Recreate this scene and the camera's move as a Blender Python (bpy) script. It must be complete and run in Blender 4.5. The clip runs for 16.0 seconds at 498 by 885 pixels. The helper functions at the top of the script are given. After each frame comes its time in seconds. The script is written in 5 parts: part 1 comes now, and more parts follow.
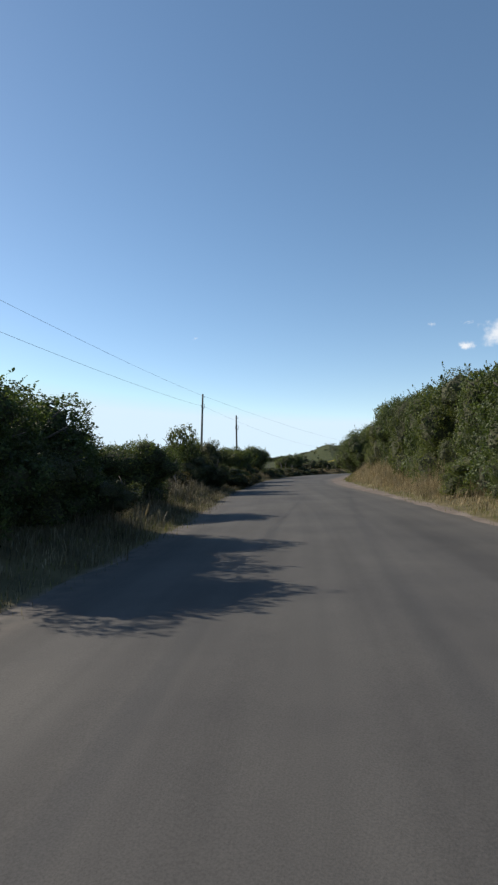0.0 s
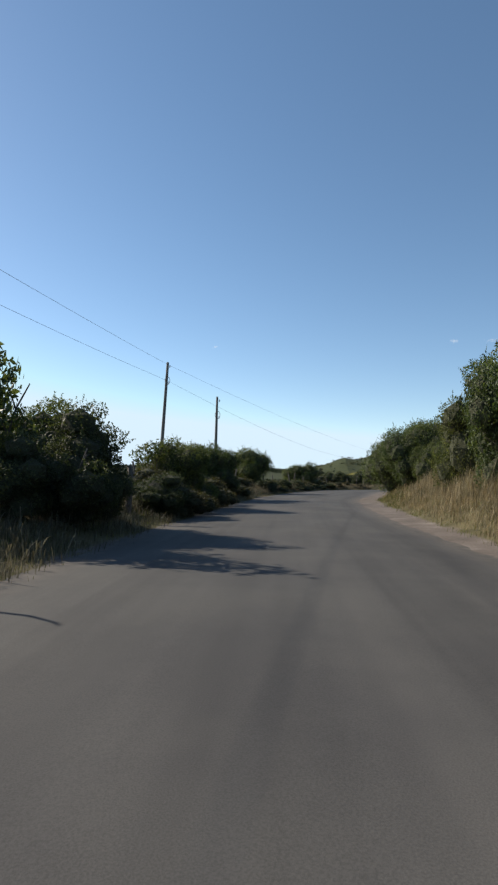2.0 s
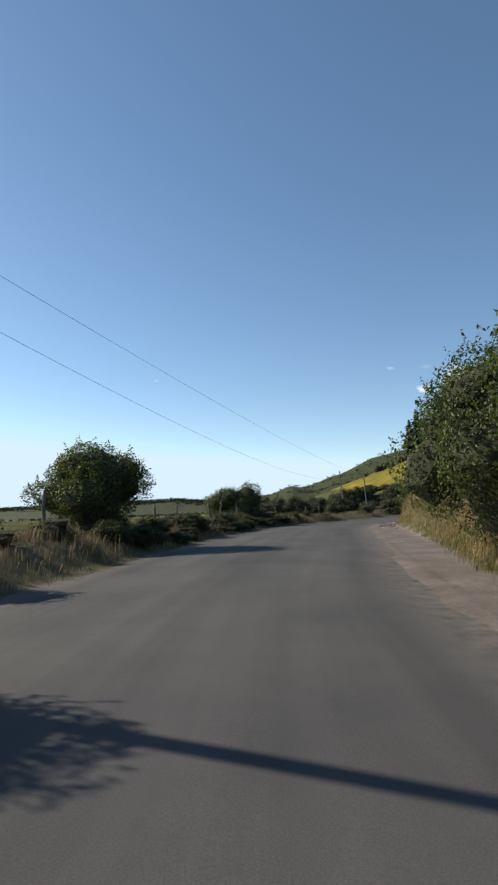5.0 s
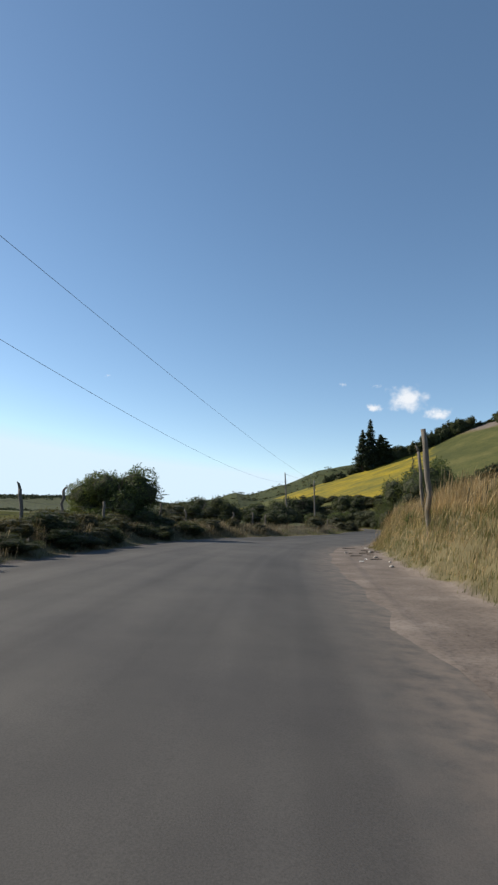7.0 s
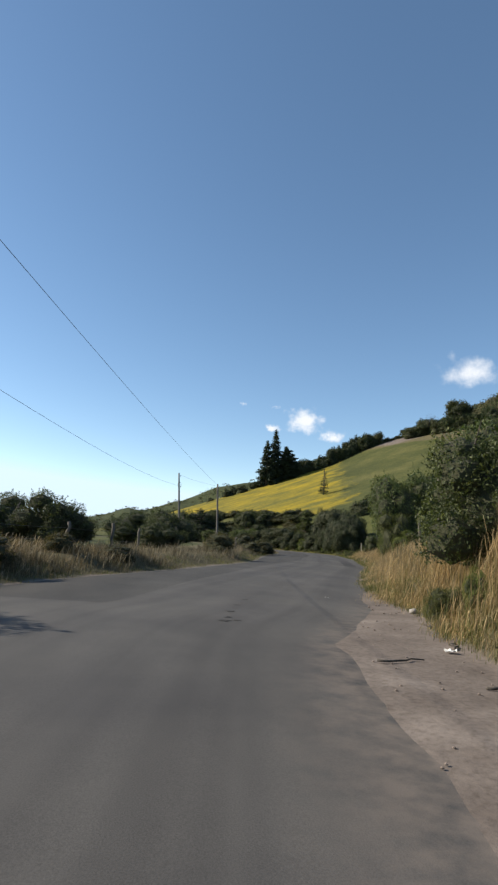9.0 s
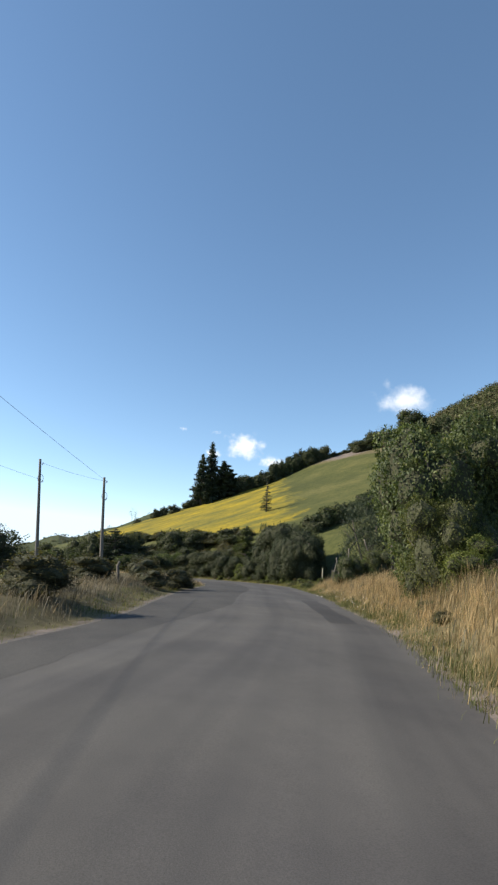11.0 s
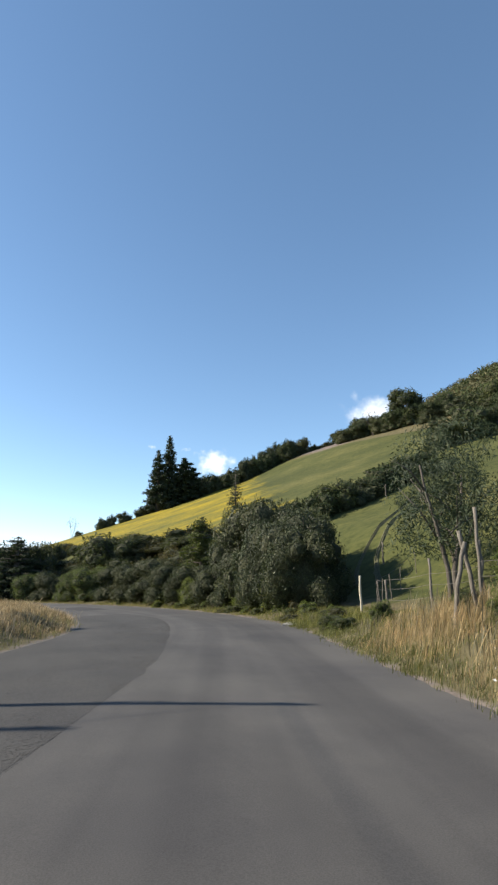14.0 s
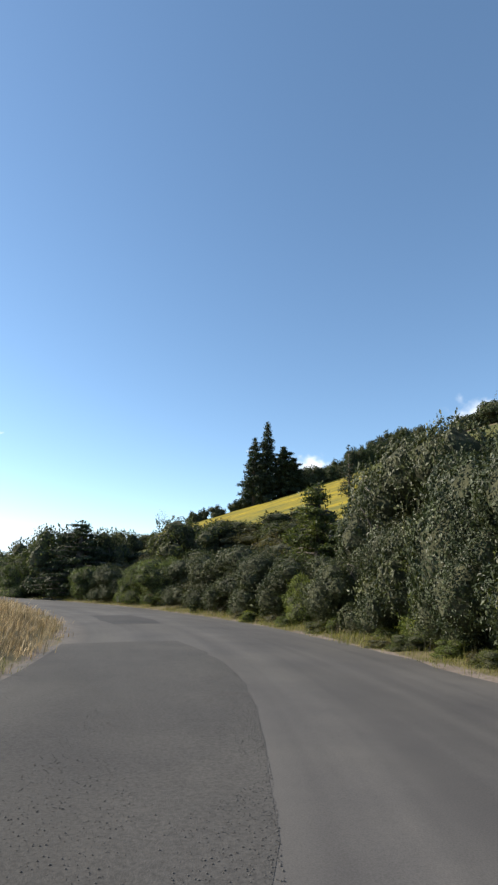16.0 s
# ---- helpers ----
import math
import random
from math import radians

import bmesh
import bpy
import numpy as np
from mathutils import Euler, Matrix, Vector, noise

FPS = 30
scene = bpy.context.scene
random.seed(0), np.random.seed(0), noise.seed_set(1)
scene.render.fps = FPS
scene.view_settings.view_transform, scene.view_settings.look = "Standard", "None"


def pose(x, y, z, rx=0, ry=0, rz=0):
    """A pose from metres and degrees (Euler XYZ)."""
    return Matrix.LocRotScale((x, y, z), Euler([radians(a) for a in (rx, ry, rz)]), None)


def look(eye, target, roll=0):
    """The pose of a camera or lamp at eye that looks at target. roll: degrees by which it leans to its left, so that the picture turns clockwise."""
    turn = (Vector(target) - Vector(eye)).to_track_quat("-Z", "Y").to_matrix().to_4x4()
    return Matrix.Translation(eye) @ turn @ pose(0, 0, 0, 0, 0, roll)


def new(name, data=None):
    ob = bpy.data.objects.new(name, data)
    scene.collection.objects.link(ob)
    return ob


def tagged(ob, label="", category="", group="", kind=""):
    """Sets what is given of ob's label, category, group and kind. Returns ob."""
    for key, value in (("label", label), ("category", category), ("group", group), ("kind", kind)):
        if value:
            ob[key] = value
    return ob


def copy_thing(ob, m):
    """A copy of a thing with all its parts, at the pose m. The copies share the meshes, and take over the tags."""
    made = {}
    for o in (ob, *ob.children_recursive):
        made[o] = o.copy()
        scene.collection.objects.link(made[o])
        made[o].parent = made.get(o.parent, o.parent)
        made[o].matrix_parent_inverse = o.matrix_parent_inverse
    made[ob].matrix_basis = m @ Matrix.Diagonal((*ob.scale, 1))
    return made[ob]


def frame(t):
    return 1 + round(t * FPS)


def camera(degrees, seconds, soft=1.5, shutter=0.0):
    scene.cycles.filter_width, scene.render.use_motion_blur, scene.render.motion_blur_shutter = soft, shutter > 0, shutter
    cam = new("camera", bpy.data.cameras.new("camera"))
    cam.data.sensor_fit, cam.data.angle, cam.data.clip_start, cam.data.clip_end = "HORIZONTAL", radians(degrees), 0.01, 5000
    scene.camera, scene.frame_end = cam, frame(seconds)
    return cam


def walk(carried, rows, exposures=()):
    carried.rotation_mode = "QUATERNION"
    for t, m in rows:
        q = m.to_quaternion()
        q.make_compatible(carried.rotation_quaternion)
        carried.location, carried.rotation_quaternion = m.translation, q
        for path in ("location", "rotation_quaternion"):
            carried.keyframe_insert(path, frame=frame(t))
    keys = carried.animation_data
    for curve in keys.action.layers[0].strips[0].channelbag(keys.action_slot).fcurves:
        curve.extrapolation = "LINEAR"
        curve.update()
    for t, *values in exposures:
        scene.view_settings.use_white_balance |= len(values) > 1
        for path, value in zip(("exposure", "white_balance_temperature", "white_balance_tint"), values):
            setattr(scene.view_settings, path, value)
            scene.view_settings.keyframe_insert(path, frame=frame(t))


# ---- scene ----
cam = camera(47.35, 16.0, soft=2.3)
PATH = [
    (0.0, pose(0.000, -0.000, 1.374, 92.644, 1.327, 6.194)),
    (0.5, pose(0.093, 5.139, 1.358, 93.646, 1.851, 3.775)),
    (1.0, pose(0.095, 10.207, 1.351, 93.826, 1.533, 6.297)),
    (1.5, pose(0.019, 15.280, 1.350, 93.869, -2.273, 6.227)),
    (2.0, pose(-0.121, 20.426, 1.349, 93.687, -1.114, 7.685)),
    (2.5, pose(-0.259, 25.549, 1.332, 93.767, -1.052, 8.802)),
    (3.0, pose(-0.357, 30.754, 1.334, 94.177, -1.615, 7.293)),
    (3.5, pose(-0.374, 36.010, 1.303, 95.360, -0.782, 6.224)),
    (4.0, pose(-0.382, 41.423, 1.304, 95.738, -1.001, 4.795)),
    (4.5, pose(-0.437, 47.030, 1.371, 96.550, 1.944, 3.327)),
    (7.0, pose(2.090, 71.483, 1.326, 97.554, -2.199, -3.231)),
    (7.5, pose(2.596, 76.770, 1.322, 99.009, -2.074, -3.872)),
    (8.0, pose(3.204, 82.243, 1.352, 100.571, -1.099, -6.132)),
    (8.5, pose(4.008, 87.577, 1.342, 100.957, 1.421, -8.638)),
    (9.0, pose(5.048, 92.852, 1.350, 99.768, -3.105, -13.668)),
    (9.5, pose(6.352, 98.023, 1.364, 101.215, 0.375, -14.725)),
    (10.0, pose(7.843, 103.154, 1.370, 102.289, -2.100, -18.554)),
    (12.5, pose(19.661, 128.468, 1.376, 103.196, -0.244, -21.241)),
    (13.0, pose(21.064, 132.878, 1.384, 104.309, 0.772, -21.879)),
    (13.5, pose(22.423, 137.073, 1.373, 106.058, 2.165, -21.369)),
    (14.0, pose(23.703, 141.227, 1.351, 104.368, 0.464, -22.073)),
    (14.5, pose(24.958, 145.443, 1.332, 104.371, -0.110, -20.223)),
    (15.0, pose(26.124, 149.663, 1.311, 104.597, -0.948, -18.478)),
    (15.5, pose(27.142, 153.881, 1.294, 104.540, -1.405, -17.946)),
    (16.0, pose(27.985, 158.205, 1.307, 104.790, -2.020, -12.640)),
]
walk(cam, PATH, [(0.0, 0.44), (7.0, 0.45), (9.5, 0.66), (12.5, 0.96), (16.0, 1.0)])

# ---- sky, sun ----
SUN_EL, SUN_AZ = radians(30), radians(-68)
world = bpy.data.worlds.new("sky")
scene.world = world
world.use_nodes = True
wn = world.node_tree.nodes
sky = wn.new("ShaderNodeTexSky")
sky.sky_type, sky.sun_disc = "NISHITA", False
sky.sun_elevation, sky.sun_rotation = SUN_EL, SUN_AZ
sky.altitude, sky.air_density, sky.dust_density, sky.ozone_density = 2400, 1.0, 1.0, 1.6
wn["Background"].inputs["Strength"].default_value = 0.142
hue = wn.new("ShaderNodeMix")
hue.data_type, hue.blend_type = "RGBA", "MULTIPLY"
hue.inputs[0].default_value, hue.inputs[7].default_value = 1.0, (1.145, 1.0, 0.85, 1)
rich = wn.new("ShaderNodeHueSaturation")
rich.inputs["Saturation"].default_value = 1.15
world.node_tree.links.new(sky.outputs[0], rich.inputs["Color"])
world.node_tree.links.new(rich.outputs[0], hue.inputs[6])
# thin bright haze all over the sky
haze = wn.new("ShaderNodeMix")
haze.data_type = "RGBA"
haze.inputs[0].default_value, haze.inputs[7].default_value = 0.08, (1.12, 1.62, 2.42, 1)
world.node_tree.links.new(hue.outputs[2], haze.inputs[6])
# the brightest part near the horizon stays a pale blue
veil = wn.new("ShaderNodeMix")
veil.data_type, veil.blend_type = "RGBA", "DARKEN"
veil.inputs[0].default_value, veil.inputs[7].default_value = 1.0, (3.7, 4.6, 5.3, 1)
world.node_tree.links.new(haze.outputs[2], veil.inputs[6])
world.node_tree.links.new(veil.outputs[2], wn["Background"].inputs["Color"])
sun = new("sun", bpy.data.lights.new("sun", "SUN"))
sun.data.energy, sun.data.angle, sun.data.color = 5.0, radians(0.55), (1.0, 0.895, 0.73)
to_sun = Vector((math.sin(SUN_AZ) * math.cos(SUN_EL), math.cos(SUN_AZ) * math.cos(SUN_EL), math.sin(SUN_EL)))
sun.matrix_world = look((0, 0, 60), Vector((0, 0, 60)) - to_sun)

# ---- the plan: edges of the road, and the lie of the land ----
LEFT_EDGE = [(-3.0, -40), (-3.0, 0), (-3.2, 15), (-4.1, 27), (-4.7, 40), (-5.0, 52), (-4.9, 62), (-4.2, 74), (-3.2, 84), (-1.9, 92),
             (0.6, 103), (2.4, 107), (4.3, 111), (8.4, 118), (14.0, 129), (17.4, 139), (20.5, 148), (23.5, 155.5), (25.7, 162), (26.7, 170),
             (26.6, 178), (25, 187), (21, 199), (15, 210), (5, 222), (-10, 236), (-30, 250)]
RIGHT_EDGE = [(4.2, -40), (4.2, 0), (3.9, 15), (3.1, 29), (2.1, 42), (1.9, 53), (2.2, 63), (3.7, 73), (4.75, 81.5), (6.0, 91),
              (8.1, 100), (10.2, 103.9), (12.0, 108), (16.0, 117), (21.2, 127.5), (24.2, 135), (27.6, 143.5), (31.0, 153.5), (33.5, 162), (34.5, 171),
              (34, 181), (32.5, 190), (28.5, 203), (22, 215), (11.5, 228), (-5, 243), (-26, 257)]


def smooth_line(points, n):
    """Points of a smooth line through the given ones, n for each step."""
    p = np.array(points, float)
    p = np.vstack([2 * p[0] - p[1], p, 2 * p[-1] - p[-2]])
    t = np.linspace(0, 1, n, endpoint=False)[:, None]
    out = [0.5 * (2 * b + (c - a) * t + (2 * a - 5 * b + 4 * c - d) * t * t + (3 * b - a - 3 * c + d) * t ** 3)
           for a, b, c, d in zip(p[:-3], p[1:-2], p[2:-1], p[3:])]
    return np.vstack(out + [p[-2:-1]])


LEFT, RIGHT = smooth_line(LEFT_EDGE, 16), smooth_line(RIGHT_EDGE, 16)
MIDDLE = (LEFT + RIGHT) / 2
AHEAD = np.gradient(MIDDLE, axis=0)
AHEAD /= np.linalg.norm(AHEAD, axis=1, keepdims=True)
ASIDE = np.stack([AHEAD[:, 1], -AHEAD[:, 0]], 1)
HALF = np.linalg.norm(RIGHT - LEFT, axis=1) / 2


def step(a, b, v):
    t = np.clip((v - a) / (b - a), 0, 1)
    return t * t * (3 - 2 * t)


def beside(x, y):
    """How far a place lies outside the road's edge (negative: on the road) and on which side (1: right)."""
    q = np.stack([np.ravel(x), np.ravel(y)], 1)
    off, side = np.empty(len(q)), np.empty(len(q))
    for i in range(0, len(q), 20000):
        d = q[i:i + 20000, None] - MIDDLE[None]
        k = (d ** 2).sum(2).argmin(1)
        r = np.arange(len(k))
        a = (d[r, k] * ASIDE[k]).sum(1)
        far = np.linalg.norm(d[r, k], axis=1)
        off[i:i + 20000], side[i:i + 20000] = np.where(far > 12, far, np.abs(a)) - HALF[k], np.sign(a)
    return off.reshape(np.shape(x)), side.reshape(np.shape(x))


def shoulder(y):
    """The width of bare earth along the right edge."""
    return np.interp(y, [0, 20, 32, 45, 62, 75, 92, 98, 102, 105, 108, 112], [0.25, 0.3, 0.7, 1.2, 1.5, 2.0, 2.4, 2.2, 1.5, 1.0, 0.5, 0.12])


def hump(x, y, cx, cy, sx, sy, h):
    return h * np.exp(-((x - cx) / sx) ** 2 - ((y - cy) / sy) ** 2)


def land(x, y):
    """The height of the ground."""
    x, y = np.asarray(x, float), np.asarray(y, float)
    off, side = beside(x, y)
    w = shoulder(y)
    bank = np.interp(y, [0, 30, 38, 50, 58, 72, 80, 98, 108, 118, 132, 150, 160, 170], [0.45, 0.5, 1.15, 1.25, 0.65, 0.9, 1.8, 1.75, 1.35, 1.15, 0.95, 0.8, 0.4, 0.3])
    right = bank * step(w, w + np.interp(y, [70, 78, 98, 106], [2.6, 0.9, 1.0, 2.6]), off)
    left = np.interp(y, [0, 60, 90, 130], [0.45, 0.7, 0.65, 0.45]) * step(0.4, 2.2, off) - 5.0 * step(6, 50, off)
    z = np.where(side > 0, right, left)
    z = z - 0.055 * (1 - step(-0.35, 0.4, off))
    hill = 21.7 + 0.375 * (x - 59.5) + 0.114 * (np.minimum(y, 285) - 283) - 0.35 * np.maximum(y - 286, 0)
    hill = hill + 2.4 * step(76, 100, x) * (1 - step(104, 128, x)) * step(210, 260, y) + 0.17 * np.maximum(x - 108, 0) - 0.25 * np.maximum(x - 230, 0)
    soft = 3.0
    high = np.where(hill - z > 20, hill, z + soft * np.log1p(np.exp(np.clip((hill - z) / soft, -30, 30))))
    z = z + (high - z) * step(3, 14, off) * step(60, 110, y)
    z = np.where(y > 500, np.minimum(z, 0), z)
    ridge = np.interp(x, [-1500, -520, -300, -225, -140, -66, -34, 6, 18, 27, 38, 50, 64, 88, 105, 121, 154, 190, 215, 300, 420, 700], [12, 14, 17, 19, 21, 14, 17, 29, 35, 38, 36, 36, 40, 50, 54, 61, 76, 85, 88, 112, 140, 150])
    far = ridge * np.exp(-((y - 900) / np.where(y < 900, 170, 400)) ** 2)
    far = far + hump(x, y, 900, 500, 350, 500, 160)
    return z + far * step(330, 520, y + 0.25 * np.abs(x))

# ---- materials ----
def material(name, rough=0.9, spec=0.3):
    m = bpy.data.materials.new(name)
    m.use_nodes = True
    b = m.node_tree.nodes["Principled BSDF"]
    b.inputs["Roughness"].default_value = rough
    b.inputs["Specular IOR Level"].default_value = spec
    return m, m.node_tree.nodes, m.node_tree.links, b


def noise_tex(n, l, scale, detail=4, coord=None, rough=0.6):
    t = n.new("ShaderNodeTexNoise")
    t.inputs["Scale"].default_value, t.inputs["Detail"].default_value, t.inputs["Roughness"].default_value = scale, detail, rough
    if coord is None:
        coord = n.new("ShaderNodeTexCoord").outputs["Object"]
    l.new(coord, t.inputs["Vector"])
    return t.outputs["Fac"]


def ramp(n, l, fac, stops):
    r = n.new("ShaderNodeValToRGB")
    e = r.color_ramp.elements
    while len(e) < len(stops):
        e.new(0.5)
    for k, (p, c) in zip(e, stops):
        k.position, k.color = p, (*c, 1)
    l.new(fac, r.inputs[0])
    return r.outputs[0]


def mix(n, l, fac, a, b, kind="MIX"):
    m = n.new("ShaderNodeMix")
    m.data_type, m.blend_type = "RGBA", kind
    for i, v in ((0, fac), (6, a), (7, b)):
        if isinstance(v, (int, float)):
            m.inputs[i].default_value = v
        elif isinstance(v, tuple):
            m.inputs[i].default_value = (*v, 1)
        else:
            l.new(v, m.inputs[i])
    return m.outputs[2]


def bump(n, l, b, height, strength, distance):
    k = n.new("ShaderNodeBump")
    k.inputs["Strength"].default_value, k.inputs["Distance"].default_value = strength, distance
    l.new(height, k.inputs["Height"])
    l.new(k.outputs[0], b.inputs["Normal"])


def scaled(n, l, x, y, z):
    c = n.new("ShaderNodeTexCoord")
    m = n.new("ShaderNodeMapping")
    m.inputs["Scale"].default_value = (x, y, z)
    l.new(c.outputs["Object"], m.inputs[0])
    return m.outputs[0]


def asphalt(name, lo, hi, grain=1.0, worn=False):
    m, n, l, b = material(name, 0.9, 0.2)
    broad = ramp(n, l, noise_tex(n, l, 1.0, 5, scaled(n, l, 0.5, 0.12, 1)), [(0.3, lo), (0.7, hi)])
    coarse = 0.08 * grain
    speck = ramp(n, l, noise_tex(n, l, 62 / grain, 4), [(0.35, (0.9 - coarse, 0.9 - coarse, 0.9 - coarse)), (0.5, (1, 1, 1)), (0.68, (1.1 + coarse, 1.09 + coarse, 1.08 + coarse))])
    stain = ramp(n, l, noise_tex(n, l, 0.35, 6), [(0.35, (0.82, 0.82, 0.84)), (0.6, (1.06, 1.05, 1.03))])
    col = mix(n, l, 1.0, mix(n, l, 1.0, broad, speck, "MULTIPLY"), stain, "MULTIPLY")
    if worn:
        # long bands worn by wheels, and dust carried in from the shoulder
        a, d = n.new("ShaderNodeAttribute"), n.new("ShaderNodeAttribute")
        a.attribute_name, d.attribute_name = "across", "dust"
        bands = ramp(n, l, noise_tex(n, l, 1.0, 3, a.outputs["Vector"]), [(0.36, (0.84, 0.84, 0.85)), (0.5, (1, 1, 1)), (0.64, (1.12, 1.11, 1.1))])
        col = mix(n, l, 1.0, col, bands, "MULTIPLY")
        k = n.new("ShaderNodeMath")
        k.operation = "MULTIPLY"
        l.new(d.outputs["Fac"], k.inputs[0])
        l.new(ramp(n, l, noise_tex(n, l, 3.2, 7), [(0.34, (0, 0, 0)), (0.62, (1, 1, 1))]), k.inputs[1])
        k2 = n.new("ShaderNodeMath")
        k2.operation, k2.inputs[1].default_value = "MULTIPLY", 0.85
        l.new(k.outputs[0], k2.inputs[0])
        col = mix(n, l, k2.outputs[0], col, (0.17, 0.142, 0.122))
    l.new(col, b.inputs["Base Color"])
    bump(n, l, b, noise_tex(n, l, 90, 2), 0.25 * grain, 0.008)
    return m


M_ROAD = asphalt("worn_asphalt", (0.065, 0.063, 0.0615), (0.087, 0.084, 0.082), 0.7, True)
M_PATCH = asphalt("dark_asphalt", (0.04, 0.039, 0.0395), (0.054, 0.0525, 0.0525), 0.7)
M_ROUGH = asphalt("gravelly_asphalt", (0.044, 0.043, 0.042), (0.066, 0.064, 0.062), 1.7)


def leafy(name, dark, mid, light, gloss=0.55, trans=0.35, glow=(1.3, 1.35, 0.6)):
    """Foliage: every leaf its own shade, with some light passing through."""
    m, n, l, b = material(name, gloss, 0.28)
    g = n.new("ShaderNodeNewGeometry")
    col = ramp(n, l, g.outputs["Random Per Island"], [(0.0, dark), (0.55, mid), (1.0, light)])
    o = n.new("ShaderNodeObjectInfo")
    tint = ramp(n, l, o.outputs["Random"], [(0.0, (0.8, 0.85, 0.8)), (0.5, (1, 1, 1)), (1.0, (1.22, 1.12, 0.9))])
    patch = ramp(n, l, noise_tex(n, l, 1.8, 4), [(0.33, (0.52, 0.58, 0.54)), (0.5, (0.95, 0.97, 0.93)), (0.68, (1.42, 1.34, 1.2))])
    col = mix(n, l, 1.0, mix(n, l, 1.0, col, tint, "MULTIPLY"), patch, "MULTIPLY")
    l.new(col, b.inputs["Base Color"])
    t = n.new("ShaderNodeBsdfTranslucent")
    l.new(mix(n, l, 1.0, col, glow, "MULTIPLY"), t.inputs[0])
    s = n.new("ShaderNodeMixShader")
    s.inputs[0].default_value = trans
    l.new(b.outputs[0], s.inputs[1])
    l.new(t.outputs[0], s.inputs[2])
    l.new(s.outputs[0], n["Material Output"].inputs[0])
    return m


M_LEAF = leafy("bush_leaves", (0.04, 0.057, 0.024), (0.07, 0.094, 0.038), (0.13, 0.152, 0.065))
M_LEAF_GREY = leafy("grey_green_leaves", (0.034, 0.045, 0.019), (0.06, 0.076, 0.03), (0.125, 0.14, 0.058))
M_LEAF_DARK = leafy("dark_leaves", (0.03, 0.038, 0.021), (0.048, 0.06, 0.032), (0.085, 0.098, 0.05))
M_GLOSS = leafy("glossy_dark_leaves", (0.02, 0.027, 0.013), (0.037, 0.047, 0.022), (0.075, 0.088, 0.042), 0.5, 0.15)
M_BROOM = leafy("broom_flowers", (0.07, 0.07, 0.014), (0.2, 0.17, 0.018), (0.36, 0.28, 0.02), 0.7)
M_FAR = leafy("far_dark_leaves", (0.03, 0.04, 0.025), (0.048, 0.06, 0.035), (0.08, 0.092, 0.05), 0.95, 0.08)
M_FAR2 = leafy("far_leaves", (0.032, 0.044, 0.02), (0.05, 0.066, 0.03), (0.08, 0.098, 0.045), 0.95, 0.1)
M_FAR_BROWN = leafy("far_scrub_leaves", (0.05, 0.054, 0.03), (0.085, 0.086, 0.05), (0.14, 0.13, 0.085), 0.95, 0.1)
M_NEEDLE = leafy("needles", (0.016, 0.028, 0.019), (0.027, 0.043, 0.027), (0.046, 0.062, 0.037), 0.6, 0.15)
M_FEATHER = leafy("olive_needles", (0.045, 0.056, 0.02), (0.078, 0.094, 0.033), (0.125, 0.14, 0.05), 0.6, 0.3)
M_BROWN = leafy("brownish_leaves", (0.04, 0.035, 0.018), (0.065, 0.058, 0.028), (0.11, 0.095, 0.045))
M_LIME = leafy("fresh_green_leaves", (0.055, 0.075, 0.02), (0.095, 0.12, 0.034), (0.17, 0.19, 0.06))
M_STRAW = leafy("dry_grass", (0.14, 0.107, 0.066), (0.285, 0.226, 0.15), (0.47, 0.39, 0.28), 0.7, 0.3, (1.1, 1.05, 0.9))
M_STRAW_DULL = leafy("dull_dry_grass", (0.085, 0.072, 0.052), (0.15, 0.13, 0.095), (0.28, 0.245, 0.19), 0.7, 0.3, (1.1, 1.05, 0.9))
M_VERGE = leafy("dull_green_grass", (0.052, 0.062, 0.02), (0.098, 0.108, 0.038), (0.18, 0.175, 0.08), 0.65, 0.35, (1.2, 1.15, 0.7))
M_GRASS = leafy("green_grass", (0.06, 0.075, 0.018), (0.11, 0.125, 0.035), (0.2, 0.19, 0.08), 0.65, 0.35, (1.2, 1.2, 0.7))


def plain(name, lo, hi, scale=6.0, rough=0.85, relief=0.4, stretch=None, depth=0.02):
    m, n, l, b = material(name, rough)
    c = scaled(n, l, *stretch) if stretch else None
    a = noise_tex(n, l, scale, 6, c)
    fine = ramp(n, l, noise_tex(n, l, scale * 7, 3, c), [(0.3, (0.75, 0.75, 0.75)), (0.7, (1.2, 1.2, 1.2))])
    l.new(mix(n, l, 1.0, ramp(n, l, a, [(0.3, lo), (0.7, hi)]), fine, "MULTIPLY"), b.inputs["Base Color"])
    bump(n, l, b, a, relief, depth)
    return m


# solid crown cores: the shade between leaves is put into this dark colour
M_INNER = plain("shaded_core", (0.03, 0.034, 0.018), (0.06, 0.062, 0.034), 5, 0.95, 1.0, None, 0.1)
M_BARK = plain("bark", (0.05, 0.042, 0.035), (0.13, 0.115, 0.1), 10, 0.95, 0.8, (3, 3, 0.5))
M_POLE = plain("weathered_pole", (0.085, 0.075, 0.066), (0.2, 0.185, 0.17), 8, 0.9, 0.5, (4, 4, 0.25))
M_POST = plain("grey_old_wood", (0.07, 0.06, 0.05), (0.19, 0.17, 0.145), 9, 0.92, 0.8, (4, 4, 0.4))
M_PALE = plain("pale_sawn_wood", (0.3, 0.27, 0.2), (0.48, 0.44, 0.34), 9, 0.85, 0.4, (4, 4, 0.4))
M_STEEL = plain("rusty_wire", (0.06, 0.055, 0.05), (0.16, 0.14, 0.12), 20, 0.6, 0.2)
M_CABLE = plain("dark_cable", (0.03, 0.03, 0.032), (0.06, 0.06, 0.062), 20, 0.6, 0.1)
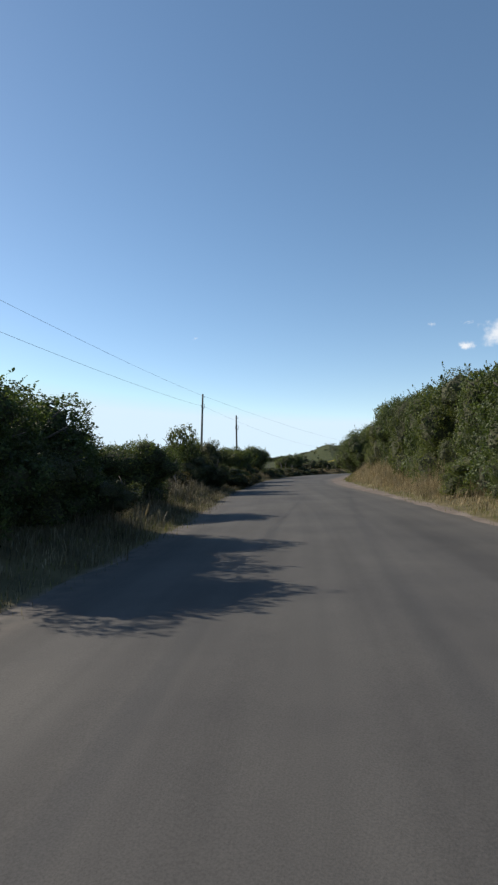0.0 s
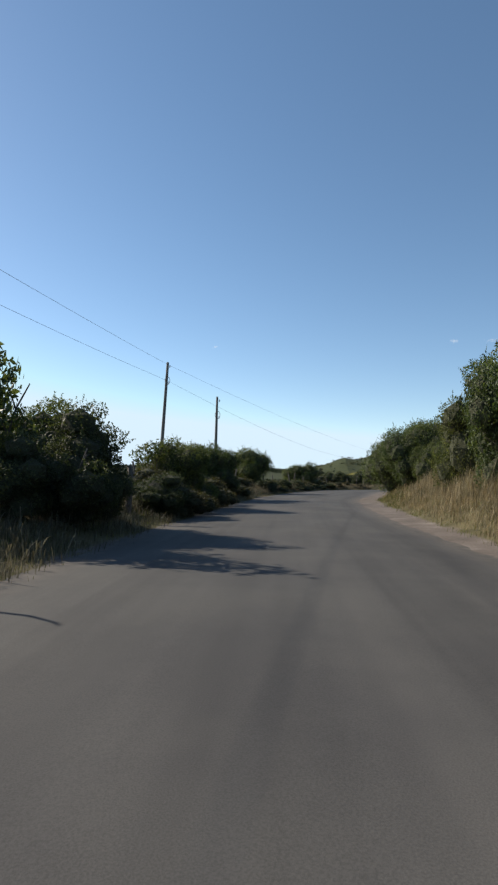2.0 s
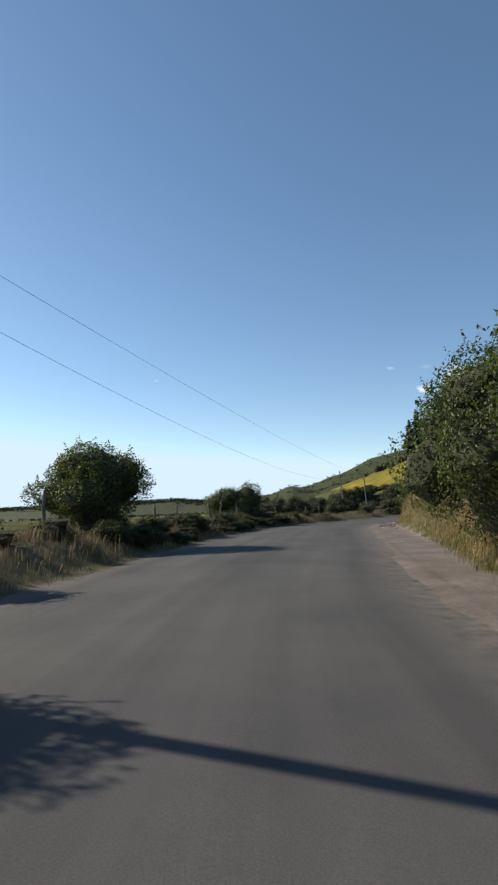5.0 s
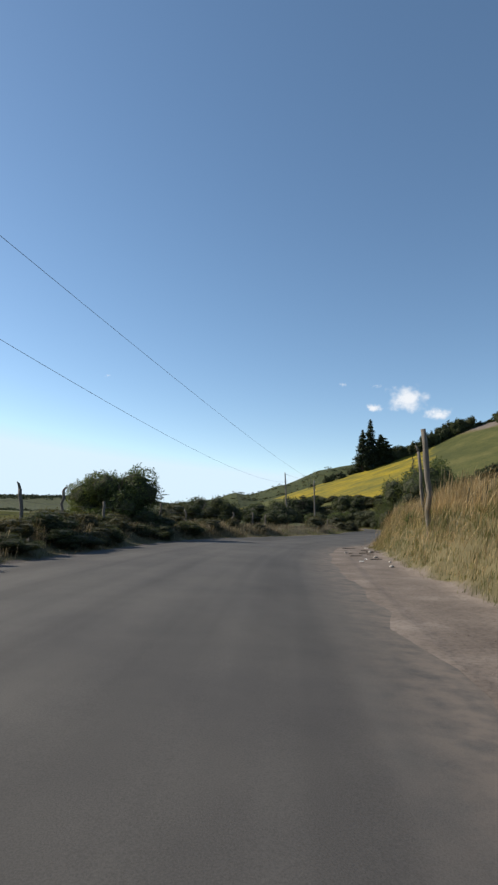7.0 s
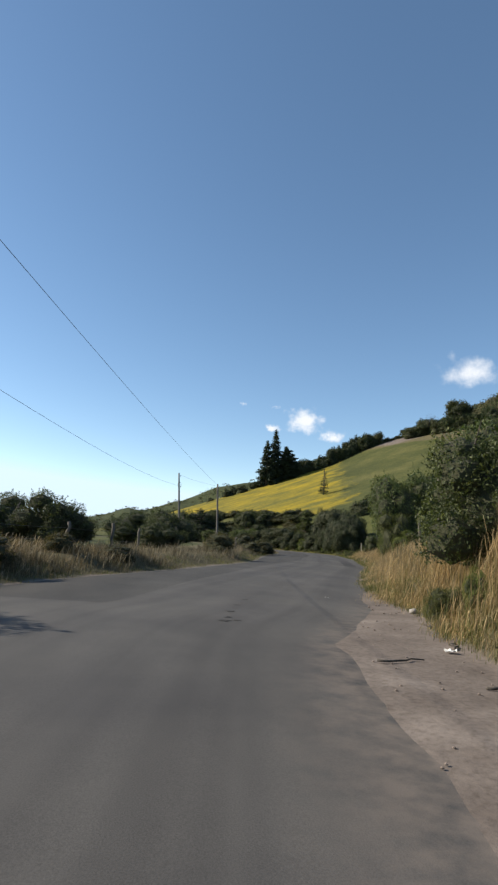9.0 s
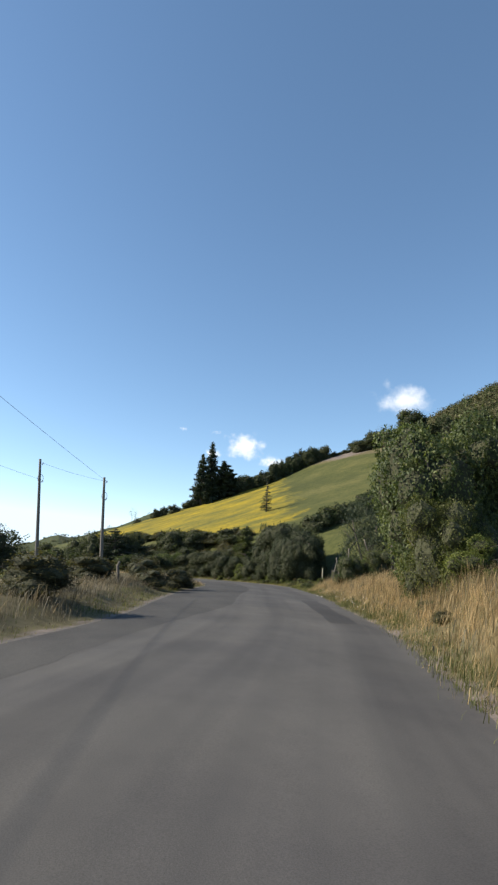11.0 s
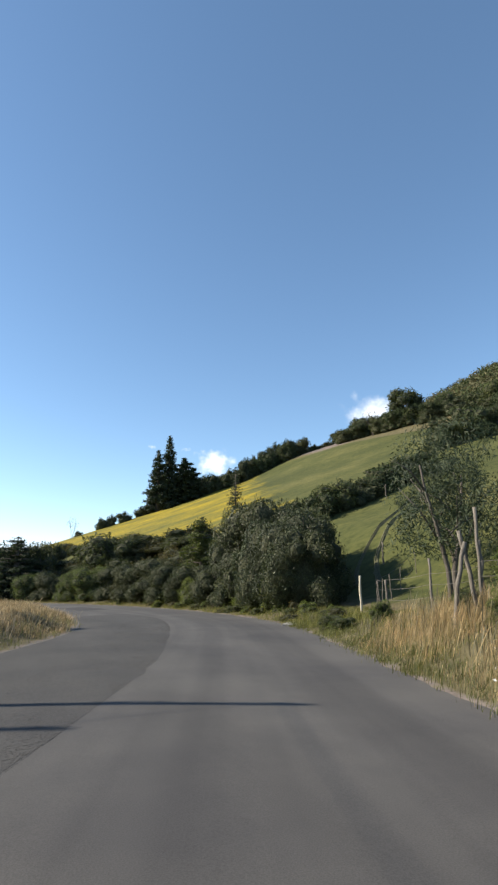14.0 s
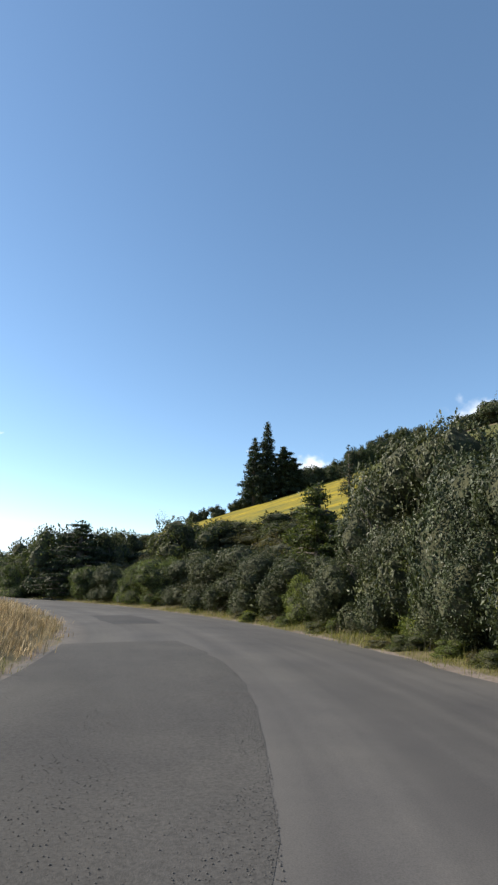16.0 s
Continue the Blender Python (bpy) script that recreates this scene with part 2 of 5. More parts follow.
M_STONE = plain("pale_stone", (0.2, 0.185, 0.165), (0.45, 0.42, 0.39), 12, 0.9, 0.6)
M_CONCRETE = plain("concrete", (0.17, 0.16, 0.145), (0.32, 0.31, 0.285), 7, 0.9, 0.5)
M_WHITE = plain("white_litter", (0.62, 0.62, 0.6), (0.82, 0.82, 0.8), 20, 0.6, 0.3)
M_CERAMIC = plain("white_ceramic", (0.7, 0.7, 0.68), (0.82, 0.82, 0.8), 10, 0.3, 0.05)


def ground_material():
    m, n, l, b = material("ground_cover", 0.95, 0.15)

    def zone(name):
        a = n.new("ShaderNodeAttribute")
        a.attribute_name = name
        return a.outputs["Fac"]

    def ragged(fac, scale, amount=0.5):
        k = n.new("ShaderNodeMath")
        k.operation = "MULTIPLY_ADD"
        l.new(noise_tex(n, l, scale, 6), k.inputs[0])
        k.inputs[1].default_value = amount * 2
        j = n.new("ShaderNodeMath")
        j.operation = "ADD"
        l.new(fac, j.inputs[0])
        j.inputs[1].default_value = -amount
        l.new(j.outputs[0], k.inputs[2])
        r = n.new("ShaderNodeMapRange")
        r.inputs[1].default_value, r.inputs[2].default_value = 0.38, 0.62
        l.new(k.outputs[0], r.inputs[0])
        return r.outputs[0]

    grass = ramp(n, l, noise_tex(n, l, 0.09, 8), [(0.32, (0.042, 0.05, 0.016)), (0.5, (0.064, 0.07, 0.022)), (0.68, (0.1, 0.097, 0.034))])
    tufts = ramp(n, l, noise_tex(n, l, 1.6, 5), [(0.3, (0.6, 0.66, 0.6)), (0.5, (1, 1, 1)), (0.75, (1.3, 1.22, 1.15))])
    grass = mix(n, l, 1.0, grass, tufts, "MULTIPLY")
    bloom = ramp(n, l, noise_tex(n, l, 0.22, 8, scaled(n, l, 0.35, 1.0, 1.0)), [(0.36, (0.09, 0.092, 0.025)), (0.5, (0.17, 0.142, 0.02)), (0.7, (0.295, 0.218, 0.015))])
    col = mix(n, l, ragged(zone("bloom"), 0.3, 0.5), grass, mix(n, l, 1.0, bloom, tufts, "MULTIPLY"))
    dry = ramp(n, l, noise_tex(n, l, 1.1, 6), [(0.3, (0.065, 0.058, 0.03)), (0.7, (0.145, 0.122, 0.066))])
    col = mix(n, l, ragged(zone("dry"), 0.6, 0.35), col, dry)
    scrub = ramp(n, l, noise_tex(n, l, 0.35, 7), [(0.35, (0.022, 0.03, 0.013)), (0.55, (0.045, 0.055, 0.02)), (0.72, (0.10, 0.10, 0.04))])
    col = mix(n, l, ragged(zone("scrub"), 0.2, 0.3), col, scrub)
    dirt = ramp(n, l, noise_tex(n, l, 0.8, 8), [(0.3, (0.108, 0.089, 0.078)), (0.55, (0.158, 0.133, 0.117)), (0.75, (0.23, 0.197, 0.174))])
    crumbs = ramp(n, l, noise_tex(n, l, 14, 4), [(0.32, (0.78, 0.77, 0.75)), (0.5, (1, 1, 1)), (0.72, (1.13, 1.12, 1.1))])
    col = mix(n, l, ragged(zone("dirt"), 1.1, 0.3), col, mix(n, l, 1.0, dirt, crumbs, "MULTIPLY"))
    l.new(col, b.inputs["Base Color"])
    bump(n, l, b, noise_tex(n, l, 5, 8), 0.4, 0.05)
    return m


M_GROUND = ground_material()

# ---- building helpers ----
def mesh_of(name, verts, faces, mats, index=None, smooth=False):
    me = bpy.data.meshes.new(name)
    me.from_pydata([tuple(v) for v in verts], [], [tuple(f) for f in faces])
    for m in mats:
        me.materials.append(m)
    if index is not None:
        me.polygons.foreach_set("material_index", np.asarray(index, np.int32))
    if smooth:
        me.polygons.foreach_set("use_smooth", np.ones(len(me.polygons), bool))
    me.update()
    return me


def part(name, me, parent, label=""):
    ob = new(name, me)
    ob.parent = parent
    return tagged(ob, label)


def tube(path, radii, sides=8, cap=True, rough=0.0, seed=0):
    """Vertices and faces of a round, tapering limb along a path."""
    rnd = np.random.RandomState(seed)
    p = [Vector(q) for q in path]
    verts, faces = [], []
    for i, q in enumerate(p):
        d = (p[min(i + 1, len(p) - 1)] - p[max(i - 1, 0)]).normalized()
        u = d.cross(Vector((0, 1, 0.13))).normalized()
        w = d.cross(u)
        for k in range(sides):
            a = 2 * math.pi * k / sides
            r = radii[i] * (1 + rough * (rnd.rand() - 0.5))
            verts.append(q + u * (r * math.cos(a)) + w * (r * math.sin(a)))
    for i in range(len(p) - 1):
        for k in range(sides):
            j = (k + 1) % sides
            faces.append((i * sides + k, i * sides + j, (i + 1) * sides + j, (i + 1) * sides + k))
    if cap:
        faces.append(tuple(range(sides))[::-1])
        faces.append(tuple((len(p) - 1) * sides + k for k in range(sides)))
    return verts, faces


def joined(pieces):
    verts, faces = [], []
    for v, f in pieces:
        o = len(verts)
        verts += list(v)
        faces += [tuple(i + o for i in q) for q in f]
    return verts, faces


def z_at(x, y):
    """The height of the ground with its lumps."""
    off = float(beside(np.array([x]), np.array([y]))[0][0])
    dip = 0.07 * noise.noise((x * 0.35, y * 0.35, 0)) + 0.5 * noise.noise((x * 0.03, y * 0.03, 5)) * float(step(5, 40, off))
    return float(land(np.array([x]), np.array([y]))[0]) + float(step(0.3, 1.5, off)) * dip


# ---- ground: one sheet out to the horizon ----
def spread(dense, lo, hi, grow=1.16):
    """Dense coordinates with ever wider ones on both sides."""
    low, high, s = [], [], dense[1] - dense[0]
    v, w = dense[0], s
    while v > lo:
        w *= grow
        v -= w
        low.append(v)
    v, w = dense[-1], dense[-1] - dense[-2]
    while v < hi:
        w *= grow
        v += w
        high.append(v)
    return np.array(low[::-1] + list(dense) + high)


gx = spread(np.concatenate([np.arange(-13, 46, 0.5), np.arange(46, 130, 1.6)]), -2600, 2600)
gy = spread(np.concatenate([np.arange(-10, 200, 0.7), np.arange(200, 296, 1.4)]), -900, 3200)
GX, GY = np.meshgrid(gx, gy)
GZ = land(GX, GY)
off, side = beside(GX, GY)
rough = np.array([noise.noise((a * 0.35, b * 0.35, 0)) for a, b in zip(GX.ravel(), GY.ravel())]).reshape(GX.shape)
lumps = np.array([noise.noise((a * 0.03, b * 0.03, 5)) for a, b in zip(GX.ravel(), GY.ravel())]).reshape(GX.shape)
GZ += step(0.3, 1.5, off) * (0.07 * rough + 0.5 * lumps * step(5, 40, off)) + step(300, 700, GY) * 1.6 * lumps
edge = np.array([noise.noise((a * 0.8, b * 0.8, 9)) for a, b in zip(GX.ravel(), GY.ravel())]).reshape(GX.shape)
GZ += 0.032 * edge * (1 - step(1.2, 2.5, off)) * step(-0.7, -0.2, off)
verts = np.stack([GX.ravel(), GY.ravel(), GZ.ravel()], 1)
nx, ny = len(gx), len(gy)
ii = (np.arange(ny - 1)[:, None] * nx + np.arange(nx - 1)[None]).ravel()
me = bpy.data.meshes.new("ground")
me.vertices.add(len(verts))
me.vertices.foreach_set("co", verts.ravel())
me.loops.add(len(ii) * 4)
me.polygons.add(len(ii))
me.loops.foreach_set("vertex_index", np.stack([ii, ii + 1, ii + nx + 1, ii + nx], 1).ravel().astype(np.int32))
me.polygons.foreach_set("loop_start", np.arange(0, len(ii) * 4, 4, dtype=np.int32))
me.polygons.foreach_set("use_smooth", np.ones(len(ii), bool))
me.update(calc_edges=True)
W = shoulder(GY)
zones = {
    "dirt": np.where(side > 0, 1 - step(W * 0.75, W + 0.12 + 0.4 * np.clip(W, 0, 1), off), 0.7 * (1 - step(0.05, 0.55, off))) * step(-0.5, 0, off)
            + 0.75 * step(258, 272, GY) * step(91, 100, GX) * (1 - step(118, 130, GX)) * (GY < 292),
    "dry": np.where(side > 0, 0.75 * (1 - step(4, 9, off)), 0.8 * (1 - step(6, 14, off)))
           + 0.95 * step(99, 103, GX + 0.25 * (GY - 250)) * (1 - step(112, 119, GX + 0.25 * (GY - 250))) * step(228, 240, GY) * (GY < 292)
           + 0.65 * step(262, 278, GY) * step(86, 100, GX) * (1 - step(150, 170, GX)),
    "bloom": step(193, 206, GY) * step(-1.5, 3.0, GX - 41.3 + 0.23 * (GY - 203)) * (1 - step(-8, 26, GX - 45 - 0.38 * (GY - 209))) * (GY < 300)
             + 0.7 * step(240, 300, GY) * (1 - step(330, 420, GY)) * (1 - step(10, 24, GX)) * step(-60, -20, GX),
    "scrub": 0.8 * (side < 0) * step(9, 20, off) * (GY < 420) * (GX < 5) + step(112, 128, GX + 0.25 * (GY - 250)) * step(150, 190, GX + GY * 0.3) * (GY < 400) + step(420, 600, GY) * (0.85 + 0.5 * lumps)
             + step(700, 900, GY) * step(60, 200, -GX) * 0.8,
}
for name, values in zones.items():
    a = me.attributes.new(name, "FLOAT", "POINT")
    a.data.foreach_set("value", np.clip(values, 0, 1).ravel().astype(np.float32))
me.materials.append(M_GROUND)
tagged(new("ground", me), "grassy verges, dirt shoulder and green hill slopes", kind="structure")

# ---- road ----
def ribbon(name, a, b, i0, i1, z, mat, cross=8, wave=0.0, seed=3, crown=0.05):
    """A strip of road surface between the shares a and b of the road's width (0 left edge, 1 right edge), between two stations."""
    vs, fs = [], []
    idx = np.arange(i0, i1 + 1)
    for r, i in enumerate(idx):
        for c in range(cross + 1):
            u = a + (b - a) * c / cross
            edge = (c == 0) * -1 + (c == cross) * 1
            p = LEFT[i] + (RIGHT[i] - LEFT[i]) * u
            p = p + ASIDE[i] * edge * wave * (1.4 * noise.noise((i * 0.16, seed + c, 0)) + 0.35 * noise.noise((i * 0.7, seed + c, 3)))
            vs.append((p[0], p[1], z + crown * (1 - (2 * u - 1) ** 2) - 0.02 * abs(2 * u - 1)))
    for r in range(len(idx) - 1):
        for c in range(cross):
            k = r * (cross + 1) + c
            fs.append((k, k + 1, k + cross + 2, k + cross + 1))
    return mesh_of(name, vs, fs, [mat], smooth=True)


def near_y(y):
    return int(np.abs(MIDDLE[:, 1] - y).argmin())


road = tagged(new("road", ribbon("road", -0.03, 1.03, 0, len(LEFT) - 1, 0.0, M_ROAD, 20, 0.1)), "worn grey asphalt country road with ragged edges", kind="structure")
def share_road(me, cross):
    """Keeps, for each corner of the road, its share of the width (for worn bands) and the dust near the edges."""
    k = np.arange(len(me.vertices))
    i, u = k // (cross + 1), (k % (cross + 1)) / cross
    y = MIDDLE[i, 1]
    a = me.attributes.new("across", "FLOAT_VECTOR", "POINT")
    a.data.foreach_set("vector", np.stack([u * 9, i * 0.012, 0 * u], 1).ravel().astype(np.float32))
    w = shoulder(y)
    from_edge = (1 - u) * 2 * HALF[i]
    dust = (1 - step(0.0, 0.35 + 0.4 * w, from_edge)) * step(0.0, 1.2, w + 0.35) + 0.8 * (1 - step(0.05, 0.7, u * 2 * HALF[i]))
    d = me.attributes.new("dust", "FLOAT", "POINT")
    d.data.foreach_set("value", np.clip(dust, 0, 1).astype(np.float32))


share_road(road.data, 20)
# a rougher, darker side strip whose seam wanders across the road
SEAM = smooth_line([(5.4, 104.7), (7.5, 110.2), (10.4, 116.6), (15.0, 127), (19.4, 135), (21.4, 140.1), (23.2, 144.7), (24.6, 148), (26.2, 152), (27.3, 155.4), (28.5, 159.5), (29.4, 163.4), (30.0, 167.5), (29.9, 172), (29, 177)], 20)


def strip_to_seam(i0, i1, z):
    vs, fs, n = [], [], 6
    for i in range(i0, i1 + 1):
        along = (SEAM - MIDDLE[i]) @ AHEAD[i]
        q = SEAM[np.abs(along).argmin()]
        u1 = float(np.dot(q - LEFT[i], ASIDE[i]) / (2 * HALF[i])) + 0.012 * noise.noise((i * 0.9, 4, 0))
        for c in range(n + 1):
            u = u1 * c / n
            p = LEFT[i] + (RIGHT[i] - LEFT[i]) * u
            vs.append((p[0], p[1], z + 0.05 * (1 - (2 * u - 1) ** 2) - 0.02 * abs(2 * u - 1)))
    for r in range(i1 - i0):
        for c in range(n):
            k = r * (n + 1) + c
            fs.append((k, k + 1, k + n + 2, k + n + 1))
    return mesh_of("asphalt_patch", vs, fs, [M_ROUGH], smooth=True)


part("asphalt_patch", strip_to_seam(near_y(104), near_y(174), 0.0015), road, "rough darker side strip of old asphalt")
PATCHES = [(0.82, 0.925, 129, 141.5, M_PATCH), (0.2, 0.46, 181, 187, M_PATCH)]
for k, (a, b, y0, y1, m) in enumerate(PATCHES):
    part("asphalt_patch", ribbon("asphalt_patch", a, b, near_y(y0), near_y(y1), 0.002, m, 6, 0.2, 20 + 7 * k), road, "darker repaired strip of asphalt")

# ---- foliage builders ----
def leaves(points, normals, length, width, seed, droop=0.3, vary=0.35):
    """Small folded leaves at the points, facing roughly along the normals."""
    r = np.random.RandomState(seed)
    n = len(points)
    nrm = normals + r.normal(0, 0.55, (n, 3))
    nrm /= np.linalg.norm(nrm, axis=1, keepdims=True) + 1e-9
    a = np.cross(nrm, r.normal(0, 1, (n, 3)))
    a[:, 2] -= droop * np.abs(r.rand(n))
    a /= np.linalg.norm(a, axis=1, keepdims=True) + 1e-9
    b = np.cross(nrm, a)
    b /= np.linalg.norm(b, axis=1, keepdims=True) + 1e-9
    s = (1 + vary * r.normal(0, 1, (n, 1))).clip(0.4, 1.9)
    L, Wd = a * length * s * 0.5, b * width * s * 0.5
    up = np.cross(a, b) * width * 0.18
    v = np.stack([points - L, points + Wd * 1.0 - L * 0.1 + up, points + L, points - Wd - L * 0.1 + up], 1).reshape(-1, 3)
    f = np.arange(n * 4).reshape(n, 4)
    return v, f


def lumpy(centre, radii, seed, share=0.86, level=2):
    """The solid core of a lobe of foliage, coloured dark as its inner shade."""
    bm = bmesh.new()
    bmesh.ops.create_icosphere(bm, subdivisions=level, radius=1)
    v = np.array([q.co for q in bm.verts])
    f = [[q.index for q in p.verts] for p in bm.faces]
    bm.free()
    k = np.array([1 + 0.28 * noise.noise(Vector(q) * 1.9 + Vector((seed, 0, 0))) for q in v])[:, None]
    return v * k * share * np.array(radii) + np.array(centre), f


def lobes_of(width, height, seed, count, base=0.1, small=26, size=(0.12, 0.24), out_by=(0.75, 1.1)):
    """Ellipsoid lobes that fill a bush of the given width and height: a few large ones, with small clumps all over them."""
    r = np.random.RandomState(seed)
    big = [((0, 0, height * 0.4), (width * 0.3, width * 0.3, height * 0.38))]
    for k in range(count):
        a, h = r.rand() * 2 * math.pi, base + (0.78 - base) * r.rand()
        dome = math.sqrt(max(0.02, 1 - ((h - 0.3) / 0.66) ** 2)) if h > 0.3 else 1 - 0.5 * (0.3 - h)
        s = r.uniform(*size)
        d = width * max(0.02, 0.5 * dome * r.uniform(*out_by) - s * 0.8)
        big.append(((d * math.cos(a), d * math.sin(a), height * h), (width * s, width * s, height * s * r.uniform(0.8, 1.1))))
    out = list(big)
    for k in range(small):
        c, q = big[r.randint(len(big))]
        d = r.normal(0, 1, 3)
        d[2] = abs(d[2]) * 0.8
        d /= np.linalg.norm(d)
        s = r.uniform(0.06, 0.14)
        out.append((tuple(np.array(c) + d * np.array(q) * r.uniform(0.85, 1.1)), (width * s, width * s, height * s)))
    return out, len(big)


def crown(name, lobes, n, length, width, mat, seed, inner=True, droop=0.3, fuzz=0.12, floor=0.05, inside=M_INNER, solid=None, shoots=0):
    """A crown: lobes of leaves over solid cores with inner shade in their colour, with an uneven outline."""
    r = np.random.RandomState(seed)
    area = np.array([a * b + b * c + a * c for _, (a, b, c) in lobes])
    pick = r.choice(len(lobes), n, p=area / area.sum())
    d = r.normal(0, 1, (n, 3))
    d /= np.linalg.norm(d, axis=1, keepdims=True)
    C, R = np.array([c for c, _ in lobes]), np.array([q for _, q in lobes])
    bumpy = np.array([noise.noise(Vector(q) * 2.6 + Vector((k * 3.1 + seed, 0, 0))) for q, k in zip(d, pick)])
    p = C[pick] + d * R[pick] * (0.97 + 0.24 * bumpy + fuzz * r.normal(0, 1, n) * 0.7)[:, None]
    hidden = np.zeros(n, bool)
    for c, q in zip(C, R):
        hidden |= (((p - c) / q) ** 2).sum(1) < 0.62
    ok = ~hidden & (p[:, 2] > floor)
    p, d = p[ok], d[ok]
    if shoots:
        # young shoots that stand out of the mass and break its outline
        k = r.choice(len(p), shoots)
        way = d[k] * r.uniform(0.4, 1.0, (shoots, 1)) + np.array([0, 0, 0.55]) + r.normal(0, 0.3, (shoots, 3))
        way *= (r.uniform(0.07, 0.26, shoots) ** 1.15 / np.linalg.norm(way, axis=1))[:, None]
        s = np.linspace(0.15, 1.0, 12)
        twig = (p[k][:, None] + way[:, None] * s[None, :, None] + r.normal(0, 0.011, (shoots, 12, 3)) * (1.4 - s)[None, :, None]).reshape(-1, 3)
        p = np.vstack([p, twig])
        d = np.vstack([d, np.repeat(way / np.linalg.norm(way, axis=1, keepdims=True), 12, 0) * 0.3 + r.normal(0, 0.6, (shoots * 12, 3))])
    v, f = leaves(p, d, length, width, seed + 1, droop)
    vs, fs, ix = [v], [f], [np.zeros(len(f), int)]
    base = len(v)
    faces = [tuple(q) for q in f]
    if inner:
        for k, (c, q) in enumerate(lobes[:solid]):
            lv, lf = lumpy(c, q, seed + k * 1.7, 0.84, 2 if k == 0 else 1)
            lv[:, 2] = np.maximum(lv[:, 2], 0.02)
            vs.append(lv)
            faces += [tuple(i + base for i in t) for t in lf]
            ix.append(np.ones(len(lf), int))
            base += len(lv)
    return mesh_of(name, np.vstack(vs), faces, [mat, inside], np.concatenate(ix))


def limbs(name, height, spread_r, seed, stems=3, thick=0.07, top=0.75, lean=0.15, branches=3):
    """Trunk and limbs, forking outwards."""
    r = np.random.RandomState(seed)
    pieces = []
    for s in range(stems):
        a = 2 * math.pi * s / stems + r.uniform(-0.5, 0.5)
        end = Vector((math.cos(a) * spread_r * r.uniform(0.3, 0.8), math.sin(a) * spread_r * r.uniform(0.3, 0.8), height * top * r.uniform(0.8, 1.05)))
        path = [Vector((math.cos(a) * 0.08, math.sin(a) * 0.08, -0.25))]
        for k in range(1, 6):
            q = end * (k / 5)
            path.append(q + Vector((r.normal(0, lean), r.normal(0, lean), 0)) * (k / 5))
        pieces.append(tube(path, [thick * (1 - 0.75 * k / 5) for k in range(6)], 7, True, 0.25, seed + s))
        for k in range(branches):
            o = path[2 + k % 3]
            b = r.uniform(0, 2 * math.pi)
            e = o + Vector((math.cos(b) * spread_r * 0.6, math.sin(b) * spread_r * 0.6, height * r.uniform(0.1, 0.35)))
            mid = o.lerp(e, 0.5) + Vector((0, 0, height * 0.03))
            pieces.append(tube([o, mid, e], [thick * 0.4, thick * 0.26, thick * 0.08], 5, True, 0.2, seed + k))
    v, f = joined(pieces)
    return mesh_of(name, v, f, [M_BARK], smooth=True)


def plant(kind, me_crown, me_stem, label, category, group=""):
    root = new(kind)
    root.empty_display_size = 0.2
    part("crown", me_crown, root)
    if me_stem:
        part("stem" if category == "bush" else "trunk", me_stem, root)
    return tagged(root, label, category, group)


def bush_model(kind, seed, mat, label, n=6500, leaf=(0.15, 0.075), w=2.0, h=2.0, lobes=11, category="bush", droop=0.3, fuzz=0.12, group="", base=0.1, **shape):
    lb, big = lobes_of(w, h, seed, lobes, base, **shape)
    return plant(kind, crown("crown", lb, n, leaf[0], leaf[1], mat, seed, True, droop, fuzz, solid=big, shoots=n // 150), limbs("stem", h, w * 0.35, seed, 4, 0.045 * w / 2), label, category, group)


used = set()


def put(model, x, y, width, height, turn=0.0, label="", sink=0.1, z=None):
    """Stands a plant (built 2 m wide and 2 m high) on the ground; the first time it is the model itself."""
    g = (z_at(x, y) if z is None else z) - sink
    m = pose(x, y, g, 0, 0, turn) @ Matrix.Diagonal((width / 2, width / 2, height / 2, 1))
    if model.name in used:
        k = model.scale
        ob = copy_thing(model, m @ Matrix.Diagonal((1 / k[0], 1 / k[1], 1 / k[2], 1)))
    else:
        ob, _ = model, used.add(model.name)
        ob.matrix_basis = m
    return tagged(ob, label)


B_ROUND = bush_model("bush", 11, M_LEAF, "dense dark green bush on the verge", 58000, (0.036, 0.02), lobes=15)
B_ROUND2 = bush_model("bush", 27, M_LEAF, "dense dark green bush on the verge", 58000, (0.036, 0.02), lobes=18)
B_DARK = bush_model("bush", 35, M_LEAF_DARK, "dark bushy shrub with small leaves", 36000, (0.04, 0.022), lobes=16)
B_DARK2 = bush_model("bush", 37, M_LEAF_DARK, "dark bushy shrub with small leaves", 12000, (0.065, 0.036), lobes=15)
B_GREY = bush_model("bush", 41, M_LEAF_GREY, "leafy grey-green bush with pale leaves", 56000, (0.037, 0.018), lobes=20, base=0.02)
B_BROWN = bush_model("shrub", 61, M_BROWN, "brownish dry shrub with bare twigs", 8500, (0.075, 0.026), fuzz=0.28)
B_LIME = bush_model("bush", 67, M_LIME, "fresh green bush of small leaves", 40000, (0.04, 0.021), lobes=16, base=0.0)
B_BIG = bush_model("bush", 29, M_LEAF, "big rounded green bush beside the dirt shoulder", 66000, (0.032, 0.017), lobes=22, base=0.3)
B_LOBE = bush_model("bush", 131, M_GLOSS, "dark grey-green bush of rounded clumps with glossy leaves", 54000, (0.042, 0.019), droop=0.35, fuzz=0.05, lobes=15, base=0.0, small=10, size=(0.16, 0.25), out_by=(1.0, 1.25))
B_LOBE2 = bush_model("bush", 149, M_GLOSS, "dark grey-green bush of rounded clumps with glossy leaves", 54000, (0.04, 0.02), droop=0.3, fuzz=0.05, lobes=19, base=0.0, small=12, size=(0.14, 0.23), out_by=(1.0, 1.25))
